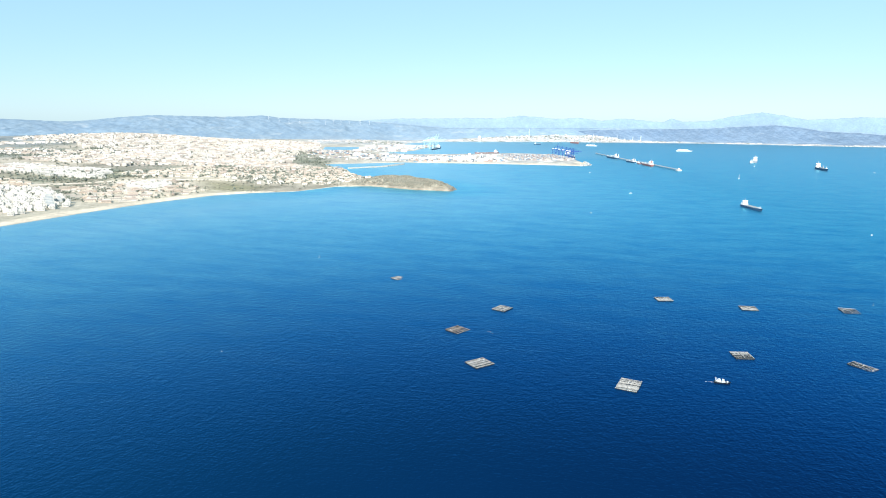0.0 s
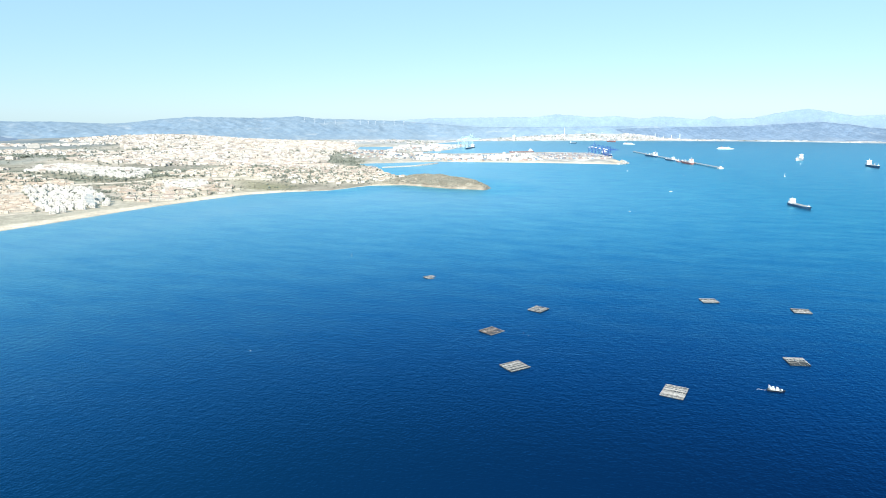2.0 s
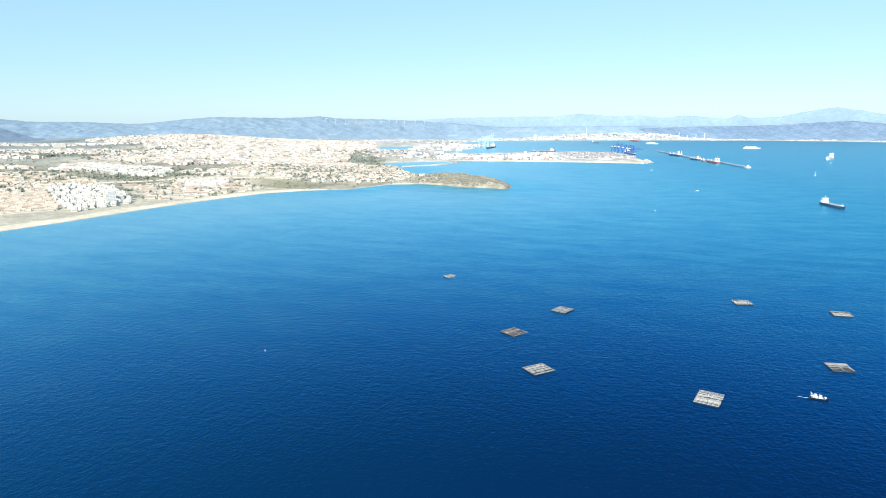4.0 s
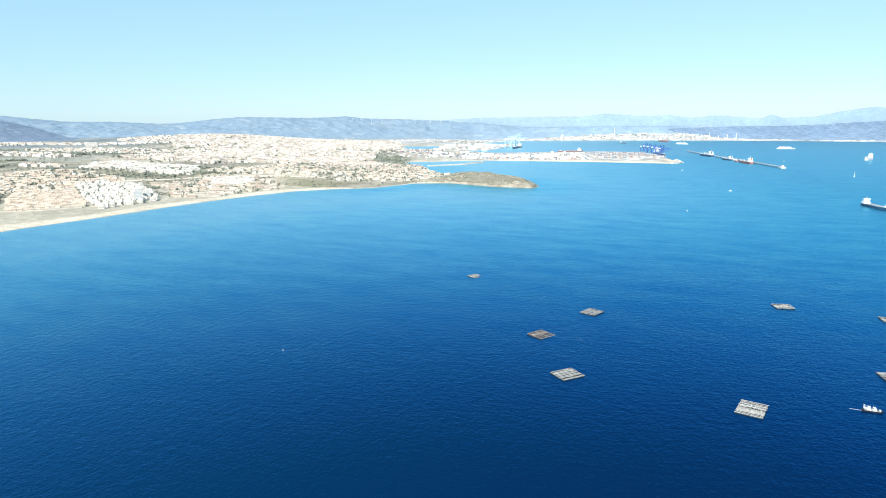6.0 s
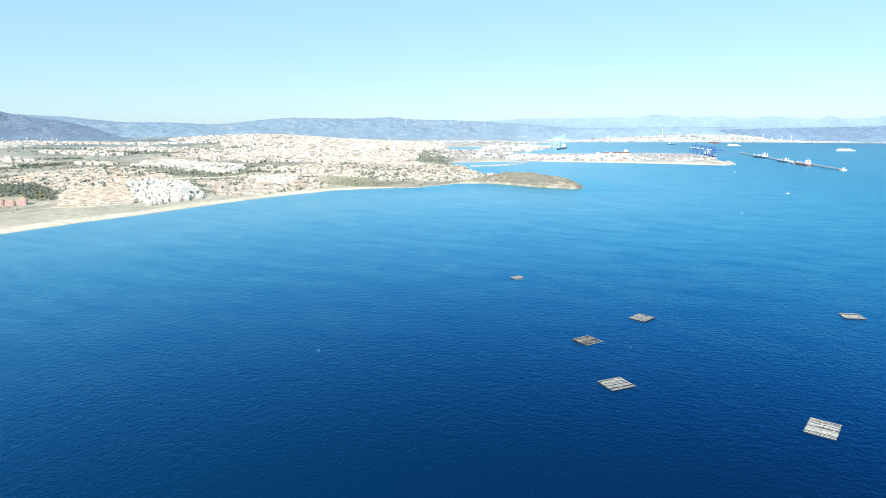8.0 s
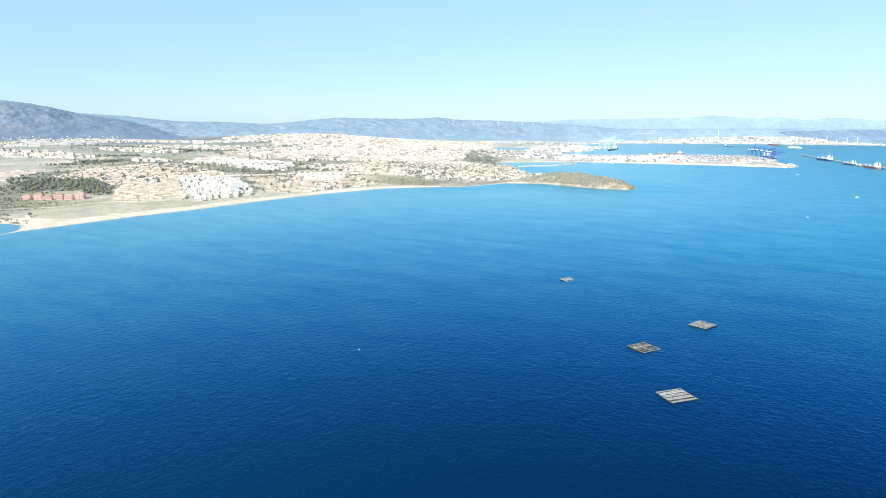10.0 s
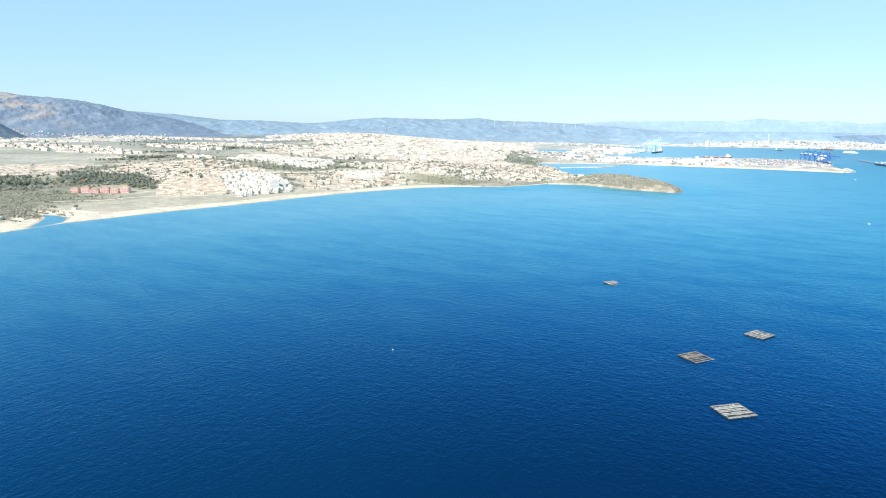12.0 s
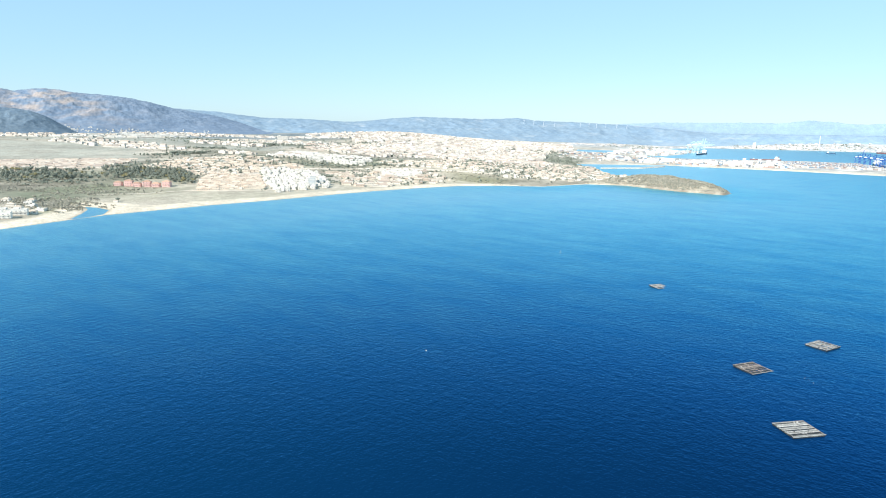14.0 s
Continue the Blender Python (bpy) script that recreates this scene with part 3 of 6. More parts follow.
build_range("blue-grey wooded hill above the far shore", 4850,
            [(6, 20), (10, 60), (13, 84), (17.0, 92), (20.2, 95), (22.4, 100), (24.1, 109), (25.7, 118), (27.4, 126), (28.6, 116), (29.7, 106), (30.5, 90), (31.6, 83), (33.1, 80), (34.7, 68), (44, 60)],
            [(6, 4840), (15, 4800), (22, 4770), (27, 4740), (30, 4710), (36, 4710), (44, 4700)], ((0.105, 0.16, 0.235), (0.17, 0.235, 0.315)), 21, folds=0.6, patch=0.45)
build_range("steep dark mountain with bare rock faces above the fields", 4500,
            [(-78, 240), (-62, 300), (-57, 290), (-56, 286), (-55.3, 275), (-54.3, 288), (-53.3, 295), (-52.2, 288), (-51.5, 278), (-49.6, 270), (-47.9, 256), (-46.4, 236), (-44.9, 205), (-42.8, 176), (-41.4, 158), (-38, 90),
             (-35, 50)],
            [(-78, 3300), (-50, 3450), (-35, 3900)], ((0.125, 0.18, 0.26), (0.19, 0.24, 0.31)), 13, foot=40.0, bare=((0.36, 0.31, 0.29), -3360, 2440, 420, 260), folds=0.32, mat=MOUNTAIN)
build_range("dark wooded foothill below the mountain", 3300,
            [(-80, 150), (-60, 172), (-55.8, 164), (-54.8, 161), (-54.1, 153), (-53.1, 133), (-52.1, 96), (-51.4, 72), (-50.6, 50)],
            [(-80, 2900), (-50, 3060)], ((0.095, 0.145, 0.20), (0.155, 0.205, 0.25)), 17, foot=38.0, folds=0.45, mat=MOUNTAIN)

# ---- placing ----
def plots(name, along, across, turn, seed, keep=1.0, jitter=0.25, clear=14.0):
    """Building plots in rows over a district: x, y, z, turn of each."""
    rng = np.random.default_rng(seed)
    ring = ZONES[name]
    c, s = math.cos(radians(turn)), math.sin(radians(turn))
    u, v = ring[:, 0] * c + ring[:, 1] * s, -ring[:, 0] * s + ring[:, 1] * c
    gu, gv = np.meshgrid(np.arange(u.min(), u.max(), along), np.arange(v.min(), v.max(), across))
    gu = (gu + rng.normal(0, jitter * along, gu.shape)).ravel()
    gv = (gv + rng.normal(0, jitter * 0.6 * across, gv.shape)).ravel()
    x, y = gu * c - gv * s, gu * s + gv * c
    ok = inside(ring, x, y) & (shore(x, y) > clear) & (rng.random(x.shape) < keep)
    x, y = x[ok], y[ok]
    return [(px, py, pz, turn + rng.normal(0, 5)) for px, py, pz in zip(x, y, ground_height(x, y))], rng


# ---- houses ----
def house(name, label, wall, roof, wide, deep, floors, style, group):
    """A house: walls, roof, windows and door; style flat, hip or gable."""
    ob = thing(name, 0, 0, 0, 0, label, "house", group)
    high = floors * 2.9
    body = Pile()
    body.box(0, 0, -2.0, wide, deep, high + 2.0)
    if style == "flat":
        body.box(0, -deep / 2 + 0.12, high, wide, 0.24, 0.7)
        body.box(0, deep / 2 - 0.12, high, wide, 0.24, 0.7)
        body.box(-wide / 2 + 0.12, 0, high, 0.24, deep - 0.48, 0.7)
        body.box(wide / 2 - 0.12, 0, high, 0.24, deep - 0.48, 0.7)
    walls = body.build("wall", wall, ob)
    top = Pile()
    if style == "hip":
        top.hip(0, 0, high, wide + 0.9, deep + 0.9, 2.1)
    elif style == "gable":
        top.box(0, 0, high, wide + 0.6, deep + 0.8, 0.2, roof=1.9)
    else:
        top.box(0, 0, high, wide - 0.48, deep - 0.48, 0.12)
        top.box(wide * 0.22, deep * 0.15, high + 0.12, wide * 0.3, deep * 0.3, 2.1)
    cover = top.build("roof", roof, ob)
    if style != "flat":
        stack = Pile()
        stack.box(wide * 0.28, deep * 0.12, high + 0.6, 0.7, 0.7, 2.0)
        stack.build("chimney", wall, cover)
    pane = None
    for side, length in ((-1, wide), (1, wide)):
        for k in range(max(2, int(length // 3.4))):
            for n in range(floors):
                at = pose((k + 0.5) / max(2, int(length // 3.4)) * wide - wide / 2, side * (deep / 2 + 0.02), n * 2.9 + 1.0)
                if side > 0:
                    continue
                if pane is None:
                    p = Pile()
                    p.box(0, 0, 0, 1.1, 0.14, 1.1)
                    pane = p.build("window", GLASS, walls)
                    pane.matrix_basis = at
                else:
                    copy_part(pane, at)
    return ob


def apartment(label, wall, wide, deep, floors, group, roof=None):
    """A block of flats with balconies and rows of windows."""
    ob = thing("apartment_block", 0, 0, 0, 0, label, "apartment block", group)
    high = floors * 3.0
    body = Pile()
    body.box(0, 0, -2.5, wide, deep, high + 2.5)
    walls = body.build("wall", wall, ob)
    top = Pile()
    if roof:
        top.hip(0, 0, high, wide + 1.0, deep + 1.0, 2.6)
        top.build("roof", roof, ob)
    else:
        for u, v, a, b in ((0, -deep / 2 + 0.15, wide, 0.3), (0, deep / 2 - 0.15, wide, 0.3), (-wide / 2 + 0.15, 0, 0.3, deep - 0.6), (wide / 2 - 0.15, 0, 0.3, deep - 0.6)):
            top.box(u, v, high, a, b, 0.9)
        top.box(0, deep * 0.1, high, wide * 0.25, deep * 0.4, 2.6)
        top.build("parapet", wall, ob)
    strip = bal = None
    for n in range(floors):
        for k in range(max(2, int(wide // 4.2))):
            u = (k + 0.5) / max(2, int(wide // 4.2)) * wide - wide / 2
            if strip is None:
                p = Pile()
                p.box(0, 0, 0, 1.5, 0.12, 1.3)
                strip = p.build("window", GLASS, walls)
                strip.matrix_basis = pose(u, -deep / 2 - 0.03, n * 3 + 0.7)
                p = Pile()
                p.box(0, -0.6, 0, 2.6, 1.2, 0.18)
                p.box(0, -1.15, 0.18, 2.6, 0.1, 0.9)
                bal = p.build("balcony", wall, walls)
                bal.matrix_basis = pose(u, -deep / 2, n * 3 + 0.3)
            else:
                copy_part(strip, pose(u, -deep / 2 - 0.03, n * 3 + 0.7))
                copy_part(bal, pose(u, -deep / 2, n * 3 + 0.3))
    return ob


def settle(kinds, where, rng):
    """Puts a copy of one of the kinds on each plot; the first of each kind is moved onto its plot."""
    used = set()
    for x, y, z, turn in where:
        ob = kinds[rng.integers(len(kinds))]
        m = pose(x, y, z, 0, 0, turn + (180 if rng.random() < 0.2 else 0))
        if ob.name in used:
            copy_thing(ob, m)
        else:
            used.add(ob.name)
            ob.matrix_basis = m
    for ob in kinds:
        if ob.name not in used:
            for o in (*ob.children_recursive, ob):
                bpy.data.objects.remove(o)


def villas():
    where, rng = plots("terrace", 7, 11.5, 32, 11, keep=0.86, jitter=0.04)
    g = "terraced houses above the beach"
    settle([house("terraced_house", "peach-coloured terraced house with a clay tile roof", PEACH, SAND_TILE, 6.9, 6.0, 1, "gable", g),
            house("terraced_house", "sand-coloured terraced house with a pale tiled roof", CREAM, PALE_TILE, 6.9, 6.0, 1, "gable", g),
            house("terraced_house", "sand-coloured low house with a flat roof", CREAM, PALE_TILE, 6.9, 5.6, 1, "flat", g)], where[:230], rng)
    where, rng = plots("hill", 12, 13, 26, 12, keep=0.72, jitter=0.18)
    g = "houses on the hill"
    settle([house("hillside_house", "cream villa with a hipped tile roof among gardens", CREAM, SAND_TILE, 9, 6, 1, "hip", g),
            house("hillside_house", "sand-coloured villa with a pale gabled roof", CREAM, PALE_TILE, 11, 6, 1, "gable", g),
            house("hillside_house", "long peach villa with a clay tile roof", PEACH, SAND_TILE, 11.5, 6.5, 1, "gable", g),
            house("hillside_house", "white cubic villa with a flat roof and parapet", WALL, CONCRETE, 8, 5, 1, "flat", g)], where[:300], rng)
    where, rng = plots("tower", 10, 12, 28, 13, keep=0.66, jitter=0.2)
    g = "white flats by the beach"
    settle([apartment("white apartment block with balconies facing the sea", WALL, 9.0, 6, 2, g),
            apartment("long white apartment block behind the beach", WALL, 10.5, 6, 1, g),
            apartment("small white apartment block behind the beach", WALL, 8.0, 6, 2, g)], where[:210], rng)
    where, rng = plots("east", 13, 15, 22, 14, keep=0.6)
    where.sort(key=lambda w: w[1] - 0.3 * w[0])
    g = "villas behind the headland"
    settle([house("villa", "cream villa with a pale tile roof near the headland", WALL, SAND_TILE, 10, 7, 1, "hip", g),
            house("villa", "white villa with a flat roof near the headland", WALL, CONCRETE, 9, 7, 1, "flat", g),
            house("villa", "sand-coloured villa with a gabled tile roof", CREAM, PALE_TILE, 11, 7, 1, "gable", g)], where[:230], rng)
    return where[230:]


def seafront():
    g = "rose-red flats among the trees"
    for k, (x, y, turn) in enumerate(((-953, 894, 22), (-937, 902, 26), (-922, 905, 28), (-907, 913, 30), (-892, 918, 26), (-877, 927, 24))):
        ob = apartment("rose-red apartment block with tiled roof beside the grove", ROSE, 13, 8 + 2 * (k % 2), 2 + k % 2, g, TILE)
        ob.matrix_basis = pose(x, y, height_at(x, y), 0, 0, turn)
    g = "low white houses by the lagoon"
    kinds = [house("bungalow", "low white bungalow with a flat roof behind the beach", WALL, CONCRETE, 11, 8, 1, "flat", g),
             house("bungalow", "white beach house with a tiled roof by the lagoon", WALL, PALE_TILE, 10, 7, 1, "hip", g)]
    rng = np.random.default_rng(5)
    where = [(x, y, height_at(x, y), a) for x, y, a in ((-775, 618, 40), (-800, 605, 35), (-815, 628, 30), (-830, 655, 25), (-848, 640, 40), (-790, 640, 20),
                                                        (-860, 672, 35), (-880, 690, 25), (-772, 560, 30), (-805, 570, 20), (-900, 668, 30), (-845, 610, 10))]
    settle(kinds, where, rng)
    for x, y, wide, floors in ((-776, 600, 22, 2), (-768, 574, 24, 2), (-792, 588, 18, 2)):
        hotel = apartment("long white beach hotel with balconies and flat roof", WALL, wide, 10, floors, "white hotels by the lagoon")
        hotel.matrix_basis = pose(x, y, height_at(x, y), 0, 0, 46)
    hut = thing("beach_hut", -788, 748, height_at(-788, 748), 30, "small white hut beside a lone tree on the sand", "hut")
    p = Pile()
    p.box(0, 0, -0.3, 6, 3.5, 2.8)
    p.build("wall", WALL, hut)
    p = Pile()
    p.box(0, 0, 2.5, 6.6, 4.1, 0.15, roof=0.6)
    p.build("roof", PALE_TILE, hut)
    for x, y, wide in ((-663, 1050, 15), (-682, 1078, 17), (-700, 1108, 14), (-676, 1098, 9)):
        grey = thing("glazed_block", x, y, height_at(x, y), 36, "pale grey stepped block with a glazed sloping front", "apartment block", "glazed blocks by the beach")
        p = Pile()
        for k in range(5):
            p.box(0, k * 1.5, -2, wide - k * 0.5, 9 - k * 1.0, 4.4 + k * 2.2)
        p.build("wall", CONCRETE, grey)
        for k in range(5):
            p = Pile()
            p.box(0, k * 1.5 - (9 - k * 1.0) / 2 - 0.05, 0.7 + k * 2.2, wide - 2 - k * 0.5, 0.2, 1.25)
            p.build("window_band", PALE_GLASS, grey)
    for x, y, wide, high, turn in ((-849, 2614, 26, 12, 15), (-834, 2857, 34, 13, 10), (-1076, 2854, 60, 10, 18), (-1010, 2880, 44, 10, 18), (-982, 2469, 24, 11, 20), (-1028, 2363, 30, 9, 20), (-1118, 2393, 22, 11, 20),
                                   (-809, 3162, 40, 13, 10), (-870, 2640, 20, 14, 15), (-825, 2600, 18, 14, 15), (-900, 3300, 50, 14, 10), (-720, 2950, 30, 12, 5), (-1300, 3200, 60, 14, 15), (-690, 2500, 24, 10, 10)):
        ob = thing("apartment_block", x, y, height_at(x, y), turn, "broad pale apartment block above the low roofs of the city", "apartment block", "city apartment blocks")
        p = Pile()
        p.box(0, 0, -2, wide, 11, high + 2)
        p.box(-wide * 0.2, 1, high, wide * 0.15, 5, 2.4)
        p.build("wall", WALL if wide < 44 else CREAM, ob)
        for n in range(int(high // 3)):
            p = Pile()
            p.box(0, -5.55, n * 3 + 1.1, wide * 0.92, 0.2, 0.8)
            p.build("window_band", GLASS, ob)
    tall = thing("apartment_block", -1809, 2510, height_at(-1809, 2510), 20, "large pale apartment block alone on a rise", "apartment block")
    p = Pile()
    p.box(0, 0, -3, 46, 14, 20)
    p.box(-15, 0, 17, 8, 8, 3)
    p.build("wall", WALL, tall)
    for n in range(5):
        p = Pile()
        p.box(0, -7.05, n * 3.2 + 1, 42, 0.2, 0.7)
        p.build("window_band", GLASS, tall)


# ---- joined far houses ----
TONES = ((0.669, 0.634, 0.572), (0.616, 0.563, 0.493), (0.546, 0.484, 0.422), (0.695, 0.66, 0.607), (0.651, 0.616, 0.563), (0.422, 0.378, 0.334))
WARM = ((0.588, 0.512, 0.42), (0.622, 0.563, 0.479), (0.521, 0.428, 0.344), (0.638, 0.596, 0.529))
CLAY = np.array(((0.475, 0.378, 0.308), (0.554, 0.475, 0.396), (0.51, 0.422, 0.343), (0.405, 0.326, 0.273)))
CUBE = np.array([(-0.5, -0.5, 0), (0.5, -0.5, 0), (0.5, 0.5, 0), (-0.5, 0.5, 0), (-0.5, -0.5, 1), (0.5, -0.5, 1), (0.5, 0.5, 1), (-0.5, 0.5, 1)])
CUBE_FACES = [(0, 1, 5, 4), (1, 2, 6, 5), (2, 3, 7, 6), (3, 0, 4, 7), (4, 5, 6, 7)]
GABLE = np.array([(-0.5, -0.5, 0), (0.5, -0.5, 0), (0.5, 0.5, 0), (-0.5, 0.5, 0), (-0.5, 0, 1), (0.5, 0, 1)])
GABLE_FACES = [(0, 1, 5, 4), (2, 3, 4, 5), (1, 2, 5), (3, 0, 4), (3, 2, 1, 0)]


def far_houses(name, label, where, rng, size, floors, tones=TONES, pitched=0.3, long=(1.1, 3.4), panes=False):
    """Low houses and terraces in one mesh: walls, flat or gabled roofs, roof huts and windows."""
    at = np.array(where, float)
    n = len(at)
    sx, sy = rng.uniform(*size, n) * rng.uniform(*long, n), rng.uniform(*size, n) * 1.15
    levels = rng.integers(floors[0], floors[1] + 1, n)
    high = levels * 2.7 + rng.uniform(0.0, 0.7, n)
    turn = np.radians(at[:, 3] + np.where(rng.random(n) < 0.15, 90, 0))
    tone = np.array(tones)[rng.integers(len(tones), size=n)]
    gabled = rng.random(n) < pitched
    verts, faces, colours, total = [], [], [], 0

    def add(shape, ring, pick, centre, extent, colour):
        nonlocal total
        local = centre[:, None] + shape[None] * extent[:, None]
        c, k = np.cos(turn[pick])[:, None], np.sin(turn[pick])[:, None]
        spot = at[pick]
        verts.append(np.stack([spot[:, :1] + local[..., 0] * c - local[..., 1] * k, spot[:, 1:2] + local[..., 0] * k + local[..., 1] * c, spot[:, 2:3] + local[..., 2]], -1).reshape(-1, 3))
        base = (total + np.arange(len(spot)) * len(shape))[:, None]
        for f in ring:
            faces.extend((base + np.array(f)).tolist())
        colours.append(np.repeat(colour, len(shape), 0))
        total += len(spot) * len(shape)

    def vec(*parts):
        return np.stack(np.broadcast_arrays(*parts), -1).astype(float)

    every = np.arange(n)
    add(CUBE, CUBE_FACES, every, vec(0 * sx, 0.0, -2.5), vec(sx, sy, high + 2.5), tone)
    g = every[gabled]
    add(GABLE, GABLE_FACES, g, vec(0 * sx[g], 0.0, high[g]), vec(sx[g] + 0.7, sy[g] + 0.9, sy[g] * 0.26), CLAY[rng.integers(len(CLAY), size=len(g))])
    g = every[~gabled]
    add(CUBE, CUBE_FACES, g, vec(sx[g] * rng.uniform(-0.3, 0.3, len(g)), sy[g] * 0.1, high[g] - 0.1), vec(np.minimum(sx[g] * 0.35, 5), sy[g] * 0.4, rng.uniform(0.6, 2.4, len(g))), tone[g])
    for level in range(floors[1]):
        if panes:
            for j in range(5):
                g = every[(levels > level) & (sx / 3.4 > j + 0.6) & (rng.random(n) < 0.85)]
                count = np.maximum(np.round(sx[g] / 3.4), 1)
                add(CUBE, CUBE_FACES, g, vec((j + 0.5) / count * sx[g] - sx[g] / 2, -sy[g] / 2 - 0.02, level * 2.7 + 0.9), vec(1.2, 0.16, 1.15 + 0 * sx[g]), np.full((len(g), 3), 0.16))
        else:
            g = every[(levels > level) & (rng.random(n) < 0.6)]
            add(CUBE, CUBE_FACES, g, vec(0 * sx[g], -sy[g] / 2 - 0.02, level * 2.7 + 1.0), vec(sx[g] * 0.8, 0.16, 0.7), np.full((len(g), 3), 0.3))
    return tagged(mesh_object(name, np.concatenate(verts), faces, CITY, colours=np.concatenate(colours)), label, "houses", kind="stuff")


def grounded(spots):
    """The same places, set down on the ground."""
    at = np.array(spots, float)
    at[:, 2] = ground_height(at[:, 0], at[:, 1])
    return [tuple(a) for a in at]


def town(rest):
    for name, label, zone_name, along, across, turn, seed, keep, size, floors, tones, pitched in (
            ("city_blocks", "dense white city blocks over low ground by the port", "city", 15, 12.5, 20, 21, 0.85, (6, 9), (1, 3), TONES, 0.15),
            ("row_houses", "long rows of white houses inland of the bay", "rows", 13, 11, 30, 22, 0.92, (6, 8), (1, 2), TONES[:1] + TONES[3:5], 0.1),
            ("row_houses", "sand-coloured houses along a low ridge", "ridge", 11, 11, 42, 23, 0.85, (5, 6.5), (1, 1), WARM, 0.8),
            ("row_houses", "white houses on a walled estate", "block", 11, 9, 25, 24, 0.95, (5, 7), (1, 1), TONES[:1] + TONES[3:5], 0.0),
            ("row_houses", "scattered pale houses on bare soil above the beach", "soil", 13, 12, 25, 25, 0.34, (5, 6.5), (1, 1), WARM, 0.6),
            ("factory_sheds", "white factory sheds below the mountain", "works", 44, 38, 44, 26, 0.75, (13, 24), (1, 2), TONES, 0.0)):
        where, rng = plots(zone_name, along, across, turn, seed, keep)
        if zone_name == "city":
            # quarters with open lots and avenues between them
            at = np.array([w[:2] for w in where])
            u, v = at[:, 0] * 0.94 + at[:, 1] * 0.35, at[:, 1] * 0.94 - at[:, 0] * 0.35
            full = waves(u, v * 2.2, 230, 33) + 0.6 * waves(u, v * 2.2, 80, 37) + 0.35
            where = [w for w, k in zip(where, full + rng.normal(0, 0.25, len(full))) if k > 0]
        far_houses(name, label, where, rng, size, floors, tones, pitched, panes=zone_name in ("rows", "ridge", "block", "soil"))
    far_houses("suburb_houses", "cream villas with tiled roofs between gardens", rest, np.random.default_rng(31), (6, 8), (1, 1), WARM + TONES[:2], 0.6, (1.0, 2.0), True)
    rng = np.random.default_rng(32)
    spread = []
    for cx, cy, rx, ry, count, turn in ((-1700, 1520, 260, 80, 60, 20), (-2300, 1750, 320, 130, 70, 20), (-1480, 1770, 160, 40, 50, 0), (-1240, 1530, 60, 18, 22, 10), (-1080, 1810, 130, 40, 60, 20),
                                       (-2050, 2700, 500, 90, 120, 15), (-1500, 2200, 330, 150, 140, 10), (-900, 1900, 260, 100, 140, 15), (-2500, 2500, 400, 160, 90, 10), (-600, 1900, 180, 110, 150, 15),
                                       (-2900, 2700, 350, 120, 60, 10), (-1900, 3300, 300, 200, 160, 10)):
        for _ in range(int(count * 2.6)):
            a, r = rng.uniform(0, 2 * math.pi), math.sqrt(rng.random())
            x, y = cx + r * math.cos(a) * rx, cy + r * math.sin(a) * ry
            spread.append((x, y, 0.0, turn + rng.normal(0, 8)))
    far_houses("suburb_houses", "scattered pale houses among dry fields", [s for s in grounded(spread) if s[2] > 3], rng, (6, 9), (1, 2), TONES, 0.3)
    spread = []
    for cx, cy, rx, ry, count in ((1180, 4610, 280, 60, 210), (1200, 4690, 150, 55, 130), (1380, 4690, 180, 30, 70), (620, 4740, 330, 70, 120), (300, 4700, 120, 50, 30), (1500, 4560, 120, 50, 60), (1680, 4480, 260, 24, 150), (2060, 4290, 260, 40, 160), (2330, 4060, 200, 40, 140), (2600, 3900, 200, 40, 90), (450, 4680, 420, 30, 150), (30, 4640, 160, 30, 50),
                                  (900, 4660, 120, 30, 50), (-150, 4420, 120, 60, 60), (-420, 4300, 260, 120, 110), (-650, 4150, 220, 150, 120), (-300, 4100, 200, 80, 60)):
        for _ in range(count):
            a, r = rng.uniform(0, 2 * math.pi), math.sqrt(rng.random())
            x, y = cx + r * math.cos(a) * rx, cy + r * math.sin(a) * ry
            spread.append((x, y, 0.0, rng.normal(0, 12)))
    far_houses("far_town", "white town and works along the far shore", [s for s in grounded(spread) if s[2] > 1 and math.hypot(s[0], s[1]) < 4900], rng, (6, 11), (1, 1), ((0.50, 0.48, 0.46), (0.34, 0.37, 0.40), (0.55, 0.49, 0.45), (0.64, 0.63, 0.61), (0.42, 0.40, 0.38)), 0.0)
    # villages on the slopes: range, share of its bearings, share of its depth, number
    spread = []
    for which, b0, b1, f0, f1, count in (("dark", 0.56, 0.84, 0.10, 0.19, 60), ("dark", 0.60, 0.80, 0.10, 0.15, 60)):
        gx, gy, gz = SLOPES[which]
        group = rng.uniform(0, 1, (9, 2))
        for _ in range(count):
            u, v = np.clip(group[rng.integers(9)] + rng.normal(0, 0.16, 2), 0, 1)
            i, j = int((f0 + (f1 - f0) * v) * (gx.shape[0] - 1)), int((b0 + (b1 - b0) * u) * (gx.shape[1] - 1))
            spread.append((gx[i, j], gy[i, j], gz[i, j], 45 + rng.normal(0, 10)))
    far_houses("hill_villages", "small white villages on the mountain slopes", spread, rng, (4, 6), (1, 1), TONES[:2] + TONES[3:5], 0.0, (1.0, 1.8))


